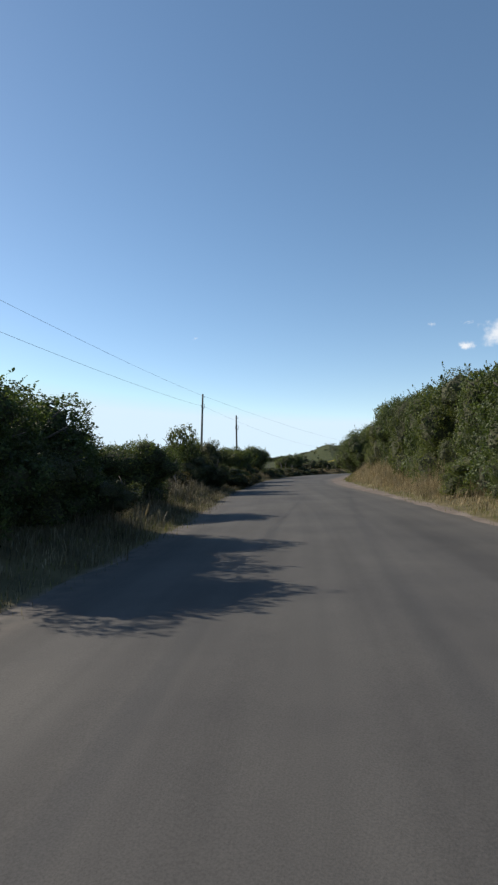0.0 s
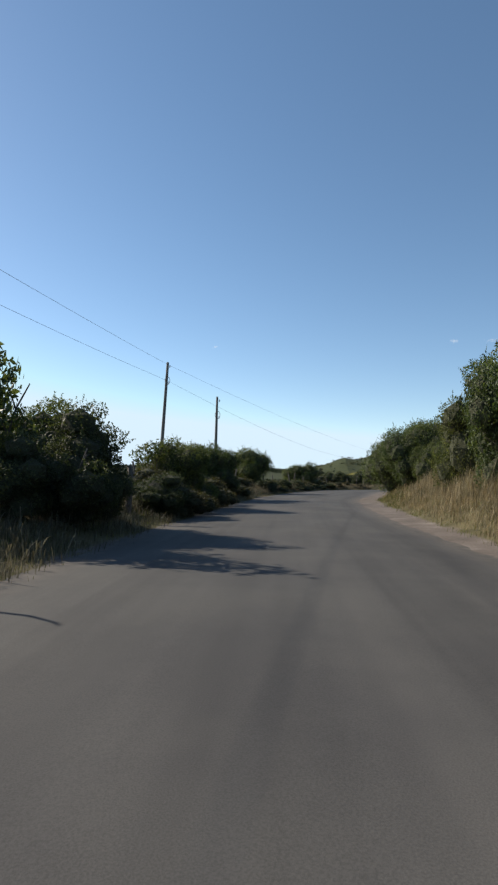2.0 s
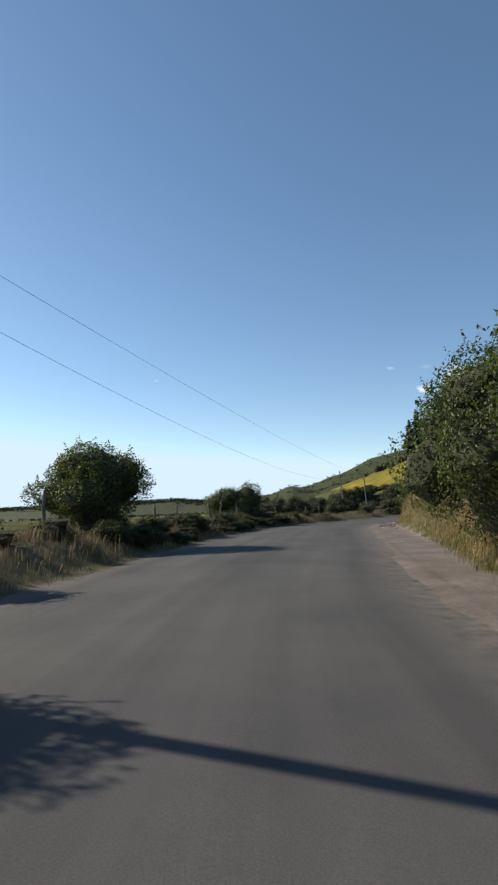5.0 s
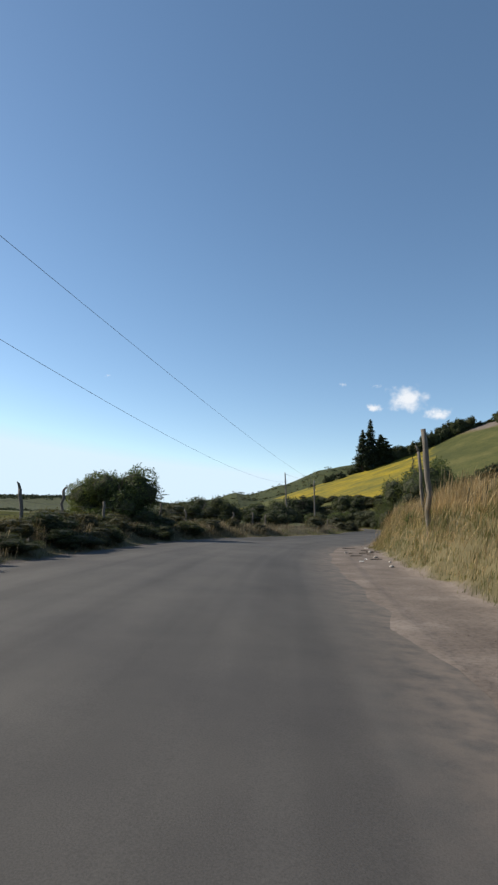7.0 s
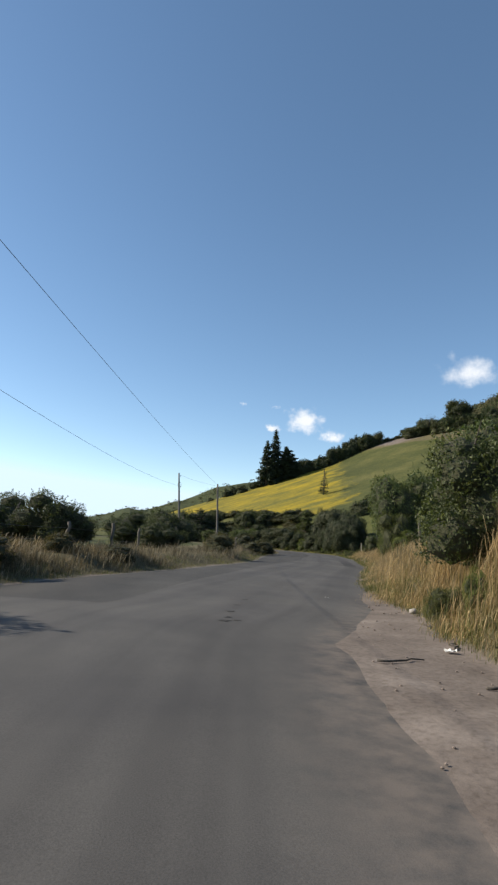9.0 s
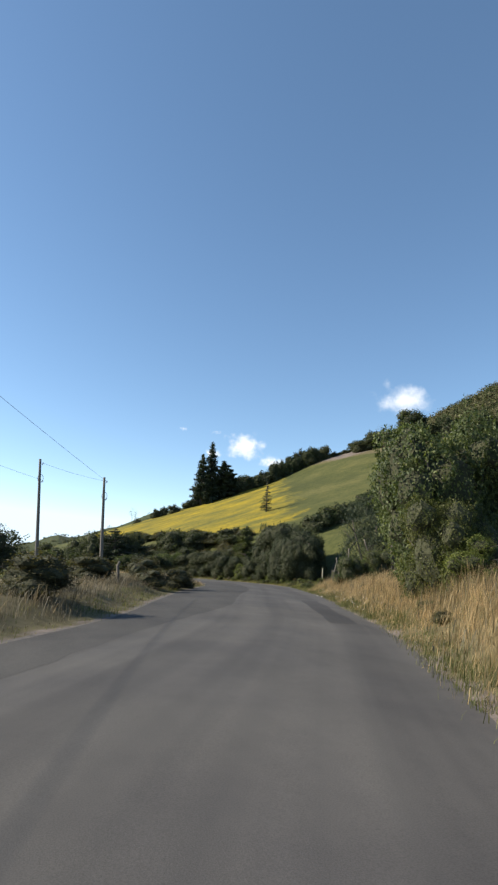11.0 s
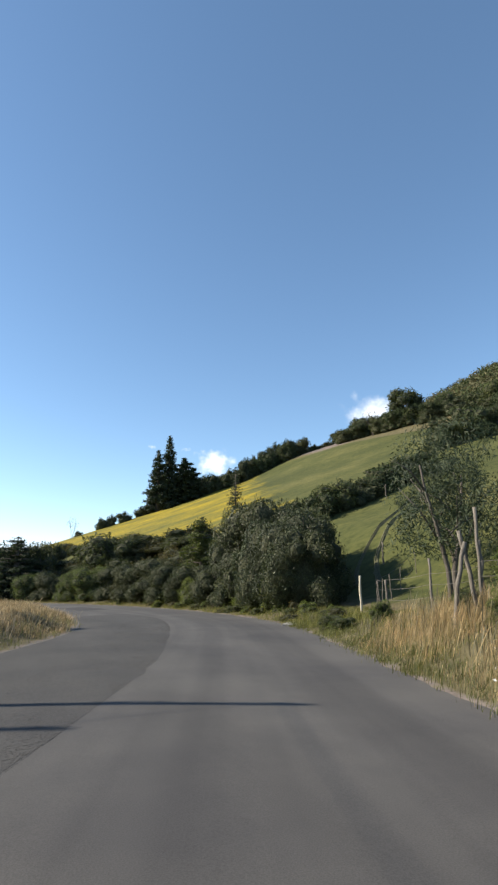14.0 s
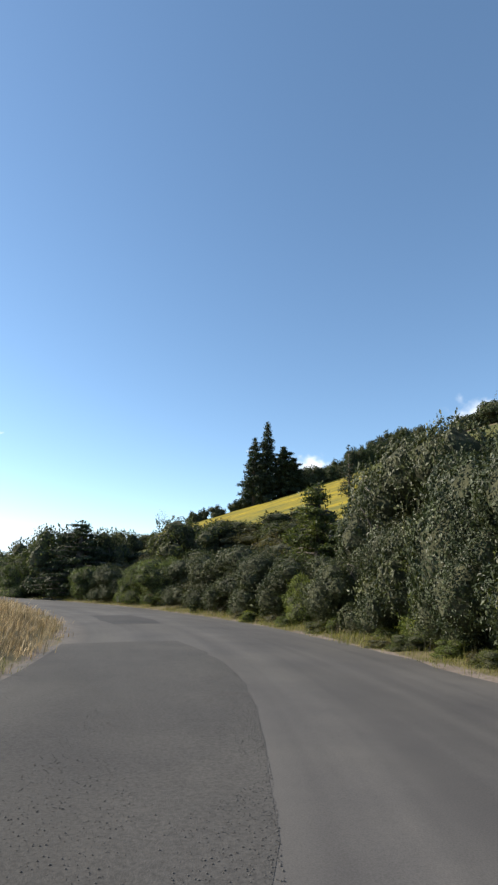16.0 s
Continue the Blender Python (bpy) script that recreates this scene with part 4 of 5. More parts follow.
# ---- grasses ----
def grass(name, x, y, height, mat, seed, label, width=0.0042, per=14, clump=0.2, lean=0.75, heads=0.0):
    """Tufts of bending blades at the places, all in one mass; heads: the share with a seed head."""
    q = np.random.RandomState(seed)
    z = land(x, y)
    n = len(x) * per
    c = np.repeat(np.stack([x, y, z], 1), per, 0)
    h = np.repeat(height * q.uniform(0.7, 1.25, len(x)), per) * (0.25 + 0.9 * q.beta(2.0, 1.7, n))
    c[:, :2] += q.normal(0, clump, (n, 2))
    c[:, 2] -= 0.05
    a = np.repeat(q.uniform(0, 2 * math.pi, len(x)), per) + q.normal(0, 1.5, n)
    out = np.stack([np.cos(a), np.sin(a), 0 * a], 1)
    out[:, :2] = out[:, :2] * 0.8 + np.array([0.35, -0.25])
    ac = np.stack([-np.sin(a), np.cos(a), 0 * a], 1) * (width * q.uniform(0.6, 1.5, n))[:, None]
    b = (lean * q.uniform(0.1, 1.0, n) * h)[:, None] * out
    up = np.array([0, 0, 1.0])
    seedy = q.rand(n) < heads
    bend = np.where(seedy, 0.86, 0.58)
    mid, tip = c + b * (bend * bend)[:, None] + up * (h * bend)[:, None], c + b + up * (h * q.uniform(0.86, 1.0, n))[:, None]
    fat = np.where(seedy, 2.0, 0.75)[:, None]
    v = np.stack([c - ac, c + ac, mid + ac * fat, mid - ac * fat, tip], 1).reshape(-1, 3)
    k = np.arange(n)[:, None] * 5
    loops = np.concatenate([k + np.array([[0, 1, 2, 3]]), k + np.array([[3, 2, 4]])], 1).ravel()
    me = bpy.data.meshes.new(name)
    me.vertices.add(n * 5)
    me.vertices.foreach_set("co", v.ravel())
    me.loops.add(n * 7)
    me.polygons.add(n * 2)
    me.loops.foreach_set("vertex_index", loops.astype(np.int32))
    me.polygons.foreach_set("loop_start", (np.arange(n)[:, None] * 7 + np.array([[0, 4]])).ravel().astype(np.int32))
    me.materials.append(mat)
    me.update(calc_edges=True)
    return tagged(new(name, me), label, "grass", kind="stuff")


def verge(side_sign, y0, y1, d0, d1, count, seed):
    """Places along the verge between two distances from the road's edge."""
    q = np.random.RandomState(seed)
    i = q.uniform(near_y(y0), near_y(y1), count)
    k = np.floor(i).astype(int)
    t = (i - k)[:, None]
    e = RIGHT if side_sign > 0 else LEFT
    p = e[k] * (1 - t) + e[np.minimum(k + 1, len(e) - 1)] * t
    d0v = d0(p[:, 1]) if callable(d0) else d0
    d = d0v + (d1 - 0.0) * q.rand(count) ** 0.9
    p = p + ASIDE[k] * (side_sign * d)[:, None]
    patchy = np.array([noise.noise((a * 0.5, b * 0.5, seed)) for a, b in p])
    return p[:, 0], p[:, 1], patchy, d


def strip(name, sgn, y0, y1, d0, band, count, h, mat, seed, label, **more):
    x, y, patchy, d = verge(sgn, y0, y1, d0, band, count, seed)
    keep = patchy > -0.38
    hh = h * (0.75 + 0.7 * patchy).clip(0.4, 1.3) * (0.3 + 0.7 * step(0.0, 1.1, d - (d0(y) if callable(d0) else d0))) if h > 0.5 else h * (0.75 + 0.7 * patchy).clip(0.4, 1.3)
    grass(name, x[keep], y[keep], hh[keep], mat, seed, label, **more)


strip("tall_dry_grass", 1, 22, 52, lambda y: shoulder(y) + 0.7, 2.6, 4200, 1.15, M_STRAW, 41, "tall straw-coloured grass in front of the hedge", heads=0.3, per=11, clump=0.25, width=0.0027)
strip("tall_dry_grass", 1, 2, 70, lambda y: shoulder(y) + 0.4, 3.0, 2600, 0.85, M_STRAW_DULL, 1, "tall dry grass along the hedge", heads=0.3)
strip("tall_dry_grass", 1, 66, 108, lambda y: shoulder(y) + 0.2, 3.4, 11500, 1.06, M_STRAW, 2, "tall straw-coloured grass on the bank", heads=0.4, per=14, clump=0.22, width=0.0021, lean=1.0)
strip("tall_dry_grass", 1, 108, 155, 0.45, 4.8, 14500, 0.8, M_STRAW, 3, "tall golden dry grass below the fence", heads=0.4, per=14, clump=0.22, width=0.0016, lean=1.0)
strip("tall_green_grass", 1, 70, 112, lambda y: shoulder(y) + 0.25, 1.6, 2600, 0.34, M_VERGE, 23, "green weeds at the foot of the dry grass", per=12, clump=0.2)
strip("tall_green_grass", 1, 70, 156, lambda y: shoulder(y) + 0.5, 4.0, 2300, 0.5, M_VERGE, 21, "green blades among the dry grass", per=12, clump=0.22)
strip("grey_grass", 1, 70, 156, lambda y: shoulder(y) + 0.4, 4.4, 1300, 0.85, M_STRAW_DULL, 22, "grey old stalks among the dry grass", per=16, heads=0.4)
strip("green_grass", 1, 2, 72, lambda y: shoulder(y) + 0.1, 1.6, 1500, 0.26, M_GRASS, 4, "short green grass at the foot of the hedge", per=10)
strip("green_grass", 1, 72, 162, lambda y: shoulder(y) - 0.02, 0.9, 5200, 0.24, M_VERGE, 5, "short green weeds along the shoulder", per=14, clump=0.12)
strip("verge_grass", 1, 151, 170, 0.15, 4.4, 1900, 0.24, M_VERGE, 31, "dull green tussocks at the paddock corner", per=22)
strip("green_grass", 1, 158, 228, 0.15, 2.2, 2300, 0.4, M_GRASS, 6, "green grass under the bushes of the bend", per=12)
strip("tall_green_grass", 1, 48, 70, lambda y: shoulder(y) + 0.2, 2.4, 2200, 0.62, M_VERGE, 24, "rank green and dry grass under the big bushes", per=12, clump=0.2, heads=0.2)
strip("tall_dry_grass", 1, 48, 70, lambda y: shoulder(y) + 0.4, 2.2, 1500, 0.8, M_STRAW, 25, "straw stalks under the big bushes", per=12, heads=0.4, width=0.0016)
strip("dry_grass", 1, 160, 228, 0.5, 2.0, 700, 0.5, M_STRAW_DULL, 7, "dry grass under the bushes of the bend", per=10)
strip("dry_grass", -1, 0, 60, 0.9, 3.2, 1900, 0.65, M_STRAW_DULL, 8, "dull dry grass among the bushes", heads=0.3)
strip("short_dry_grass", -1, 0, 60, 0.2, 2.6, 3200, 0.4, M_STRAW_DULL, 51, "short dull grass along the road's edge", per=14, heads=0.2)
strip("green_weeds", -1, 0, 60, 0.15, 2.0, 1500, 0.22, M_VERGE, 52, "low green weeds along the road's edge", per=14)
strip("dry_grass", -1, 58, 118, 0.35, 4.2, 6500, 0.6, M_STRAW_DULL, 9, "dry grass on the low mound beside the road", heads=0.3, per=10)
strip("dry_grass", -1, 116, 160, 0.6, 4.0, 2000, 0.6, M_STRAW_DULL, 10, "dry grass on the low mound beside the road", heads=0.3, per=10)
strip("pale_grass", -1, 158, 190, 0.3, 4.6, 2300, 0.4, M_STRAW, 11, "pale dry grass inside the bend", per=14, heads=0.2)
strip("green_grass", -1, 0, 120, 0.2, 1.3, 1700, 0.16, M_GRASS, 12, "short green grass at the road's edge", per=12)
strip("green_weeds", -1, 116, 170, 0.2, 1.6, 900, 0.24, M_GRASS, 13, "green weeds at the road's edge", per=12)

# ---- poles and cables ----
def utility_pole(x, y, h, lean_x=0.0, lean_y=0.0, fittings=True, base_r=0.16):
    root = new("utility_pole")
    n = 9
    path = [(lean_x * k / n, lean_y * k / n, -0.5 + (h + 0.5) * k / n) for k in range(n + 1)]
    v, f = tube(path, [base_r - 0.055 * k / n for k in range(n + 1)], 14, True, 0.06, int(x * 10) % 97)
    part("shaft", mesh_of("shaft", v, f, [M_POLE], smooth=True), root)
    if fittings:
        for k, dz in enumerate((0.35, 1.5)):
            u = (h - dz) / h
            c = Vector((lean_x * u, lean_y * u, h - dz))
            iv, jf = tube([c + Vector((0.1, 0, 0)), c + Vector((0.16, 0, 0)), c + Vector((0.17, 0, 0.05)), c + Vector((0.17, 0, 0.14))], [0.02, 0.02, 0.045, 0.035], 8)
            part("insulator", mesh_of("insulator", iv, jf, [M_CERAMIC], smooth=True), root, "white ceramic insulator")
        u = (h - 1.25) / h
        c = Vector((lean_x * u, lean_y * u, h - 1.25))
        ring = [c + Vector((0.17 * math.cos(a) + 0.05, 0.05, 0.26 * math.sin(a))) for a in np.linspace(0, 2 * math.pi, 15)]
        cv, cf = tube(ring, [0.016] * 15, 5, False)
        part("cable_coil", mesh_of("cable_coil", cv, cf, [M_CABLE]), root, "loop of spare dark cable")
    root.matrix_basis = pose(x, y, z_at(x, y))
    return tagged(root, "tall weathered wooden utility pole on the verge", "utility pole", "poles along the road")


utility_pole(-11.3, 57.7, 9.2 - z_at(-11.3, 57.7), 0.4, 0, base_r=0.14)
utility_pole(-7.6, 58.4, 6.94 - z_at(-7.6, 58.4), 0.05, 0, base_r=0.125)
utility_pole(12.2, 152.6, 7.95 - z_at(12.2, 152.6), -0.6, 0, base_r=0.13)
utility_pole(16.1, 152.2, 7.05 - z_at(16.1, 152.2), -0.36, 0, base_r=0.13)


def cable(a, b, sag, r=0.007, name="overhead_cable"):
    a, b = Vector(a), Vector(b)
    path = [a.lerp(b, t) - Vector((0, 0, 4 * sag * t * (1 - t))) for t in np.linspace(0, 1, 41)]
    v, f = tube(path, [r] * 41, 5, True)
    tagged(new(name, mesh_of(name, v, f, [M_CABLE])), "thin dark cable strung between the poles", "cable", "cables along the road")


cable((-10.8, 57.7, 9.0), (15.9, 152.2, 6.8), 0.9)
cable((-10.8, 57.7, 7.9), (11.8, 152.6, 6.6), 2.0)
cable((-12.9, -30, 8.9), (-10.8, 57.7, 9.0), 0.9)
cable((-12.6, -30, 7.8), (-10.8, 57.7, 7.9), 1.1)
cable((11.8, 152.6, 7.7), (15.9, 152.2, 6.8), 0.1)


# ---- fences ----
def post(x, y, h, r, seed, lean=(0, 0), label="weathered grey fence post", mat=None, crooked=0.03, kind="fence_post", top=None):
    q = np.random.RandomState(seed)
    n = 7
    path = [(lean[0] * k / n + q.normal(0, crooked) * (k > 0), lean[1] * k / n + q.normal(0, crooked) * (k > 0), -0.35 + (h + 0.35) * k / n) for k in range(n + 1)]
    v, f = tube(path, [r * q.uniform(0.85, 1.1) * (1 - 0.12 * k / n) for k in range(n + 1)], 9, True, 0.22, seed)
    if top:
        e = Vector(path[-1])
        bits = [(v, f), tube([e, e + Vector((top[0] * 0.5, 0, top[1] * 0.7)), e + Vector((top[0], 0, top[1]))], [r * 0.8, r * 0.6, r * 0.25], 7, True, 0.2, seed)]
        v, f = joined(bits)
    ob = new(kind, mesh_of(kind, v, f, [mat or M_POST], smooth=True))
    ob.matrix_basis = pose(x, y, z_at(x, y), 0, 0, 0)
    return tagged(ob, label, "fence post", "fence posts")


DEAD = "dead crooked branch used as a fence post"
post(-5.8, 22.3, 1.95, 0.045, 1, (-0.32, 0), DEAD, crooked=0.05)
post(-5.8, 24.1, 1.3, 0.033, 2, (0.0, 0), DEAD, crooked=0.05, top=(-0.2, 0.3))
post(-6.4, 25.6, 1.1, 0.05, 3, (-0.1, 0))
post(-7.0, 27.2, 1.9, 0.033, 31, (0.1, 0), DEAD, crooked=0.05, top=(-0.35, 0.5))
post(-5.92, 36.77, 1.4, 0.1, 4, (0.02, 0), "thick weathered wooden fence post")
post(-6.9, 40.5, 1.3, 0.05, 5, (-0.2, 0))
for k, (x, y, h, l) in enumerate([(-8.0, 64.0, 1.55, 0.05), (-8.2, 68.4, 1.5, -0.25), (-8.3, 72.0, 1.6, 0.0), (-8.4, 75.0, 1.4, 0.05), (-7.2, 86.0, 1.3, -0.1), (-6.6, 89.5, 1.3, 0.05)]):
    post(x, y, h, 0.07, 10 + k, (l, 0))
post(-4.6, 91.6, 1.35, 0.07, 20, (-0.1, 0), DEAD, crooked=0.04, top=(-0.12, 0.25))
post(-4.2, 95.0, 1.5, 0.07, 21, (0.0, 0), DEAD, crooked=0.05, top=(0.16, 0.18))
post(-3.2, 98.6, 1.2, 0.07, 22)
post(-1.4, 107.4, 1.45, 0.075, 23, (0.0, 0))
post(0.2, 110.6, 1.15, 0.06, 24, (-0.3, 0), DEAD, crooked=0.05)
post(3.4, 117.4, 1.2, 0.08, 25)
post(5.2, 121.0, 1.3, 0.08, 26)
post(6.6, 124.6, 1.2, 0.07, 27)
post(16.0, 143.0, 1.1, 0.07, 29, (0.05, 0))
# on the bank and along the paddock
post(8.45, 88.2, 4.2 - z_at(8.45, 88.2), 0.09, 40, (-0.2, 0), "tall grey fence post on the bank")
post(8.95, 90.1, 3.75 - z_at(8.95, 90.1), 0.06, 41, (-0.15, 0), "grey fence post leaning on the bank", top=(-0.1, 0.2))
post(12.8, 100.1, 3.95 - z_at(12.8, 100.1), 0.07, 42, (0.0, 0))
post(16.6, 111.2, 2.9, 0.1, 43, (-0.1, 0), "tall grey fence post on the bank")
post(15.4, 109.6, 1.9, 0.07, 44, (0.2, 0), DEAD, crooked=0.07)
post(20.0, 118.6, 2.0, 0.08, 45)
post(34.1, 146.2, 2.6, 0.15, 46, (-0.12, 0), "thick tall old tree stump post with peeling bark", M_BARK, 0.04)
post(34.0, 152.0, 2.5, 0.05, 47, (0.05, 0), crooked=0.012)
post(31.85, 150.6, 1.7, 0.05, 53, (0.42, 0), "pole leaning in a tripod at the fence")
post(32.67, 150.7, 1.7, 0.05, 54, (-0.36, 0), "pole leaning in a tripod at the fence")
post(34.6, 149.0, 2.9, 0.055, 48, (-1.05, 0.0), "long pole leaning against the fence")
post(35.6, 153.6, 1.9, 0.06, 49)
post(36.6, 157.0, 1.7, 0.05, 50, (0.05, 0), crooked=0.012)
post(36.9, 159.8, 1.2, 0.045, 51, (-0.08, 0), crooked=0.012)
post(36.2, 160.6, 1.4, 0.05, 52, (0.0, 0), "pale sawn wooden fence post", M_PALE, 0.01)
for k, (x, y) in enumerate([(37.6, 161.6), (38.3, 162.4), (39.0, 163.2), (40.0, 163.9), (41.2, 164.8), (43.0, 165.8)]):
    post(x, y, 1.15, 0.022, 60 + k, (0.06 * (-1) ** k, 0), "thin crooked fence stake", crooked=0.014)
for k, (x, y, h) in enumerate([(44, 170, 1.6), (52, 176, 1.7), (56, 186, 1.7)]):
    post(x, y, h * 0.8, 0.05, 70 + k, (0.0, 0), "lone grey post in the paddock")


def fence_wire(points, heights, name="fence_wire", slack=0.05):
    for dz in heights:
        path = []
        for (x0, y0), (x1, y1) in zip(points[:-1], points[1:]):
            a, b = Vector((x0, y0, z_at(x0, y0) + dz)), Vector((x1, y1, z_at(x1, y1) + dz))
            path += [a.lerp(b, t) - Vector((0, 0, 4 * slack * t * (1 - t))) for t in np.linspace(0, 1, 6, endpoint=False)]
        v, f = tube(path, [0.006] * len(path), 4, False)
        tagged(new(name, mesh_of(name, v, f, [M_STEEL])), "rusty barbed wire strung along the posts", "wire", "fence wires")


fence_wire([(16.6, 111.2), (20.0, 118.6), (34.1, 146.2), (34.0, 152.0), (35.6, 153.6), (36.6, 157.0), (36.9, 159.8), (37.6, 161.6), (39.0, 163.2), (41.2, 164.8), (43.0, 165.8)], (0.45, 0.85, 1.2))
fence_wire([(-5.92, 36.77), (-6.9, 40.5), (-8.0, 64.0), (-8.2, 68.4), (-8.3, 72.0), (-8.4, 75.0), (-7.2, 86.0), (-6.6, 89.5), (-4.6, 91.6), (-4.2, 95.0), (-3.2, 98.6), (-1.4, 107.4), (0.2, 110.6), (3.4, 117.4), (5.2, 121.0), (6.6, 124.6)], (0.5, 0.95))


# ---- stones, sticks and litter ----
def pebble(name, x, y, s, seed, mat, label, category, flat=0.6, z=None):
    v, f = lumpy((0, 0, 0), (s, s * 0.75, s * flat), seed, 1.0, 2)
    ob = new(name, mesh_of(name, v, f, [mat], smooth=True))
    ob.matrix_basis = pose(x, y, (z_at(x, y) if z is None else z) + s * flat * 0.55, 0, 0, seed * 37 % 360)
    return tagged(ob, label, category)


pebble("stone", 16.1, 151.0, 0.34, 3, M_STONE, "white painted stone beside the pole", "stone")
for k, (x, y, s) in enumerate([(8.2, 93.2, 0.09), (7.6, 95.6, 0.07), (8.9, 96.6, 0.1), (9.9, 98.4, 0.09), (7.4, 88.6, 0.08), (11.5, 104.2, 0.11), (11.9, 104.8, 0.08), (7.9, 90.4, 0.06), (28.4, 145.8, 0.07)]):
    pebble("stone", x, y, s, 10 + k, M_STONE, "small pale stone on the bare shoulder", "stone")


def scrap(x, y, s, seed):
    """A crumpled piece of white plastic."""
    q = np.random.RandomState(seed)
    n = 6
    v = [(s * (i / n - 0.5), s * 0.7 * (j / n - 0.5), abs(q.normal(0, s * 0.12))) for j in range(n + 1) for i in range(n + 1)]
    f = [(j * (n + 1) + i, j * (n + 1) + i + 1, (j + 1) * (n + 1) + i + 1, (j + 1) * (n + 1) + i) for j in range(n) for i in range(n)]
    ob = new("litter", mesh_of("litter", v, f, [M_WHITE]))
    s = ob.modifiers.new("thick", "SOLIDIFY")
    s.thickness = 0.004
    ob.matrix_basis = pose(x, y, z_at(x, y) + 0.02, 0, 0, seed * 50)
    tagged(ob, "crumpled white scrap of litter on the ground", "litter")


for k, (x, y, s) in enumerate([(6.9, 90.2, 0.16), (7.4, 91.6, 0.12), (9.6, 99.9, 0.16), (8.9, 104.1, 0.1), (26.2, 138.6, 0.12), (28.3, 145.0, 0.12), (26.9, 140.2, 0.14), (10.6, 107.0, 0.16)]):
    scrap(x, y, s, k + 1)


def flowers(seed, count):
    """Small white flowers among the weeds of the verge."""
    x, y, _, d = verge(1, 133, 150, 0.2, 0.9, count, seed)
    q = np.random.RandomState(seed)
    p = np.stack([x, y, land(x, y) + q.uniform(0.12, 0.34, count)], 1)
    p = np.repeat(p, 5, 0) + q.normal(0, 0.012, (count * 5, 3))
    v, f = leaves(p, np.tile([0.0, -0.4, 1.0], (count * 5, 1)), 0.024, 0.016, seed, 0.1)
    tagged(new("white_flowers", mesh_of("white_flowers", v, f, [M_WHITE])), "small white flowers among the verge weeds", "flowers", kind="stuff")


flowers(77, 55)


def stick(x, y, length, r, turn, seed):
    q = np.random.RandomState(seed)
    path = [((k / 5 - 0.5) * length, q.normal(0, 0.03), r + 0.01) for k in range(6)]
    v, f = tube(path, [r * (1 - 0.1 * k) for k in range(6)], 6, True, 0.3, seed)
    ob = new("stick", mesh_of("stick", v, f, [M_BARK], smooth=True))
    ob.matrix_basis = pose(x, y, z_at(x, y), 0, 0, turn)
    tagged(ob, "broken dark stick lying on the shoulder", "stick")


for k, (x, y, l, t) in enumerate([(9.3, 97.6, 1.1, 40), (8.6, 99.4, 0.8, 15), (9.9, 100.3, 0.7, 60), (7.9, 92.0, 0.6, 20), (10.6, 102.2, 0.6, 80), (8.55, 95.7, 1.3, 36), (7.65, 93.9, 1.0, 38), (9.1, 98.2, 0.5, 20), (9.0, 96.9, 0.6, 30), (7.75, 95.3, 0.45, 55), (8.4, 94.6, 0.4, 25), (9.6, 97.4, 0.5, 10), (4.4, 47.2, 1.2, 100), (22.8, 156.9, 1.3, 8)]):
    stick(x, y, l * 0.8, 0.017, t, k)


def clods(seed, count, label):
    """Crumbs of earth and gravel on the bare shoulder."""
    q = np.random.RandomState(seed)
    x, y, _, d = verge(1, 30, 108, 0.1, 2.3, count, seed)
    v0, f0 = lumpy((0, 0, 0), (1, 1, 0.7), seed, 1.0, 1)
    vs, fs = [], []
    z = land(x, y)
    for a, b, c in zip(x, y, z):
        s = 0.006 + 0.02 * q.rand() ** 3
        o = len(vs)
        vs += [tuple(p) for p in v0 * s + np.array([a, b, c + s * 0.3])]
        fs += [tuple(i + o for i in t) for t in f0]
    tagged(new("clods", mesh_of("clods", vs, fs, [M_CLOD])), label, "clods", kind="stuff")


M_CLOD = plain("clod_earth", (0.12, 0.097, 0.08), (0.26, 0.21, 0.18), 9, 0.95, 0.5)
clods(8, 600, "crumbs of earth and small stones on the shoulder")

# culvert slab at the paddock entrance
bm = bmesh.new()
bmesh.ops.create_cube(bm, size=1)
bmesh.ops.scale(bm, vec=(1.5, 0.6, 0.16), verts=bm.verts)
bmesh.ops.bevel(bm, geom=bm.edges[:], offset=0.03, segments=2, affect="EDGES")
bmesh.ops.subdivide_edges(bm, edges=bm.edges[:], cuts=1)
for v in bm.verts:
    v.co += Vector((noise.noise(v.co * 3), noise.noise(v.co * 3 + Vector((5, 0, 0))), 0)) * 0.05
me = bpy.data.meshes.new("culvert_slab")
bm.to_mesh(me)
bm.free()
me.materials.append(M_CONCRETE)
slab = tagged(new("culvert_slab", me), "broken pale concrete slab at the road's edge", "slab")
slab.matrix_basis = pose(33.75, 161.7, -0.045, 0, 0, 58)


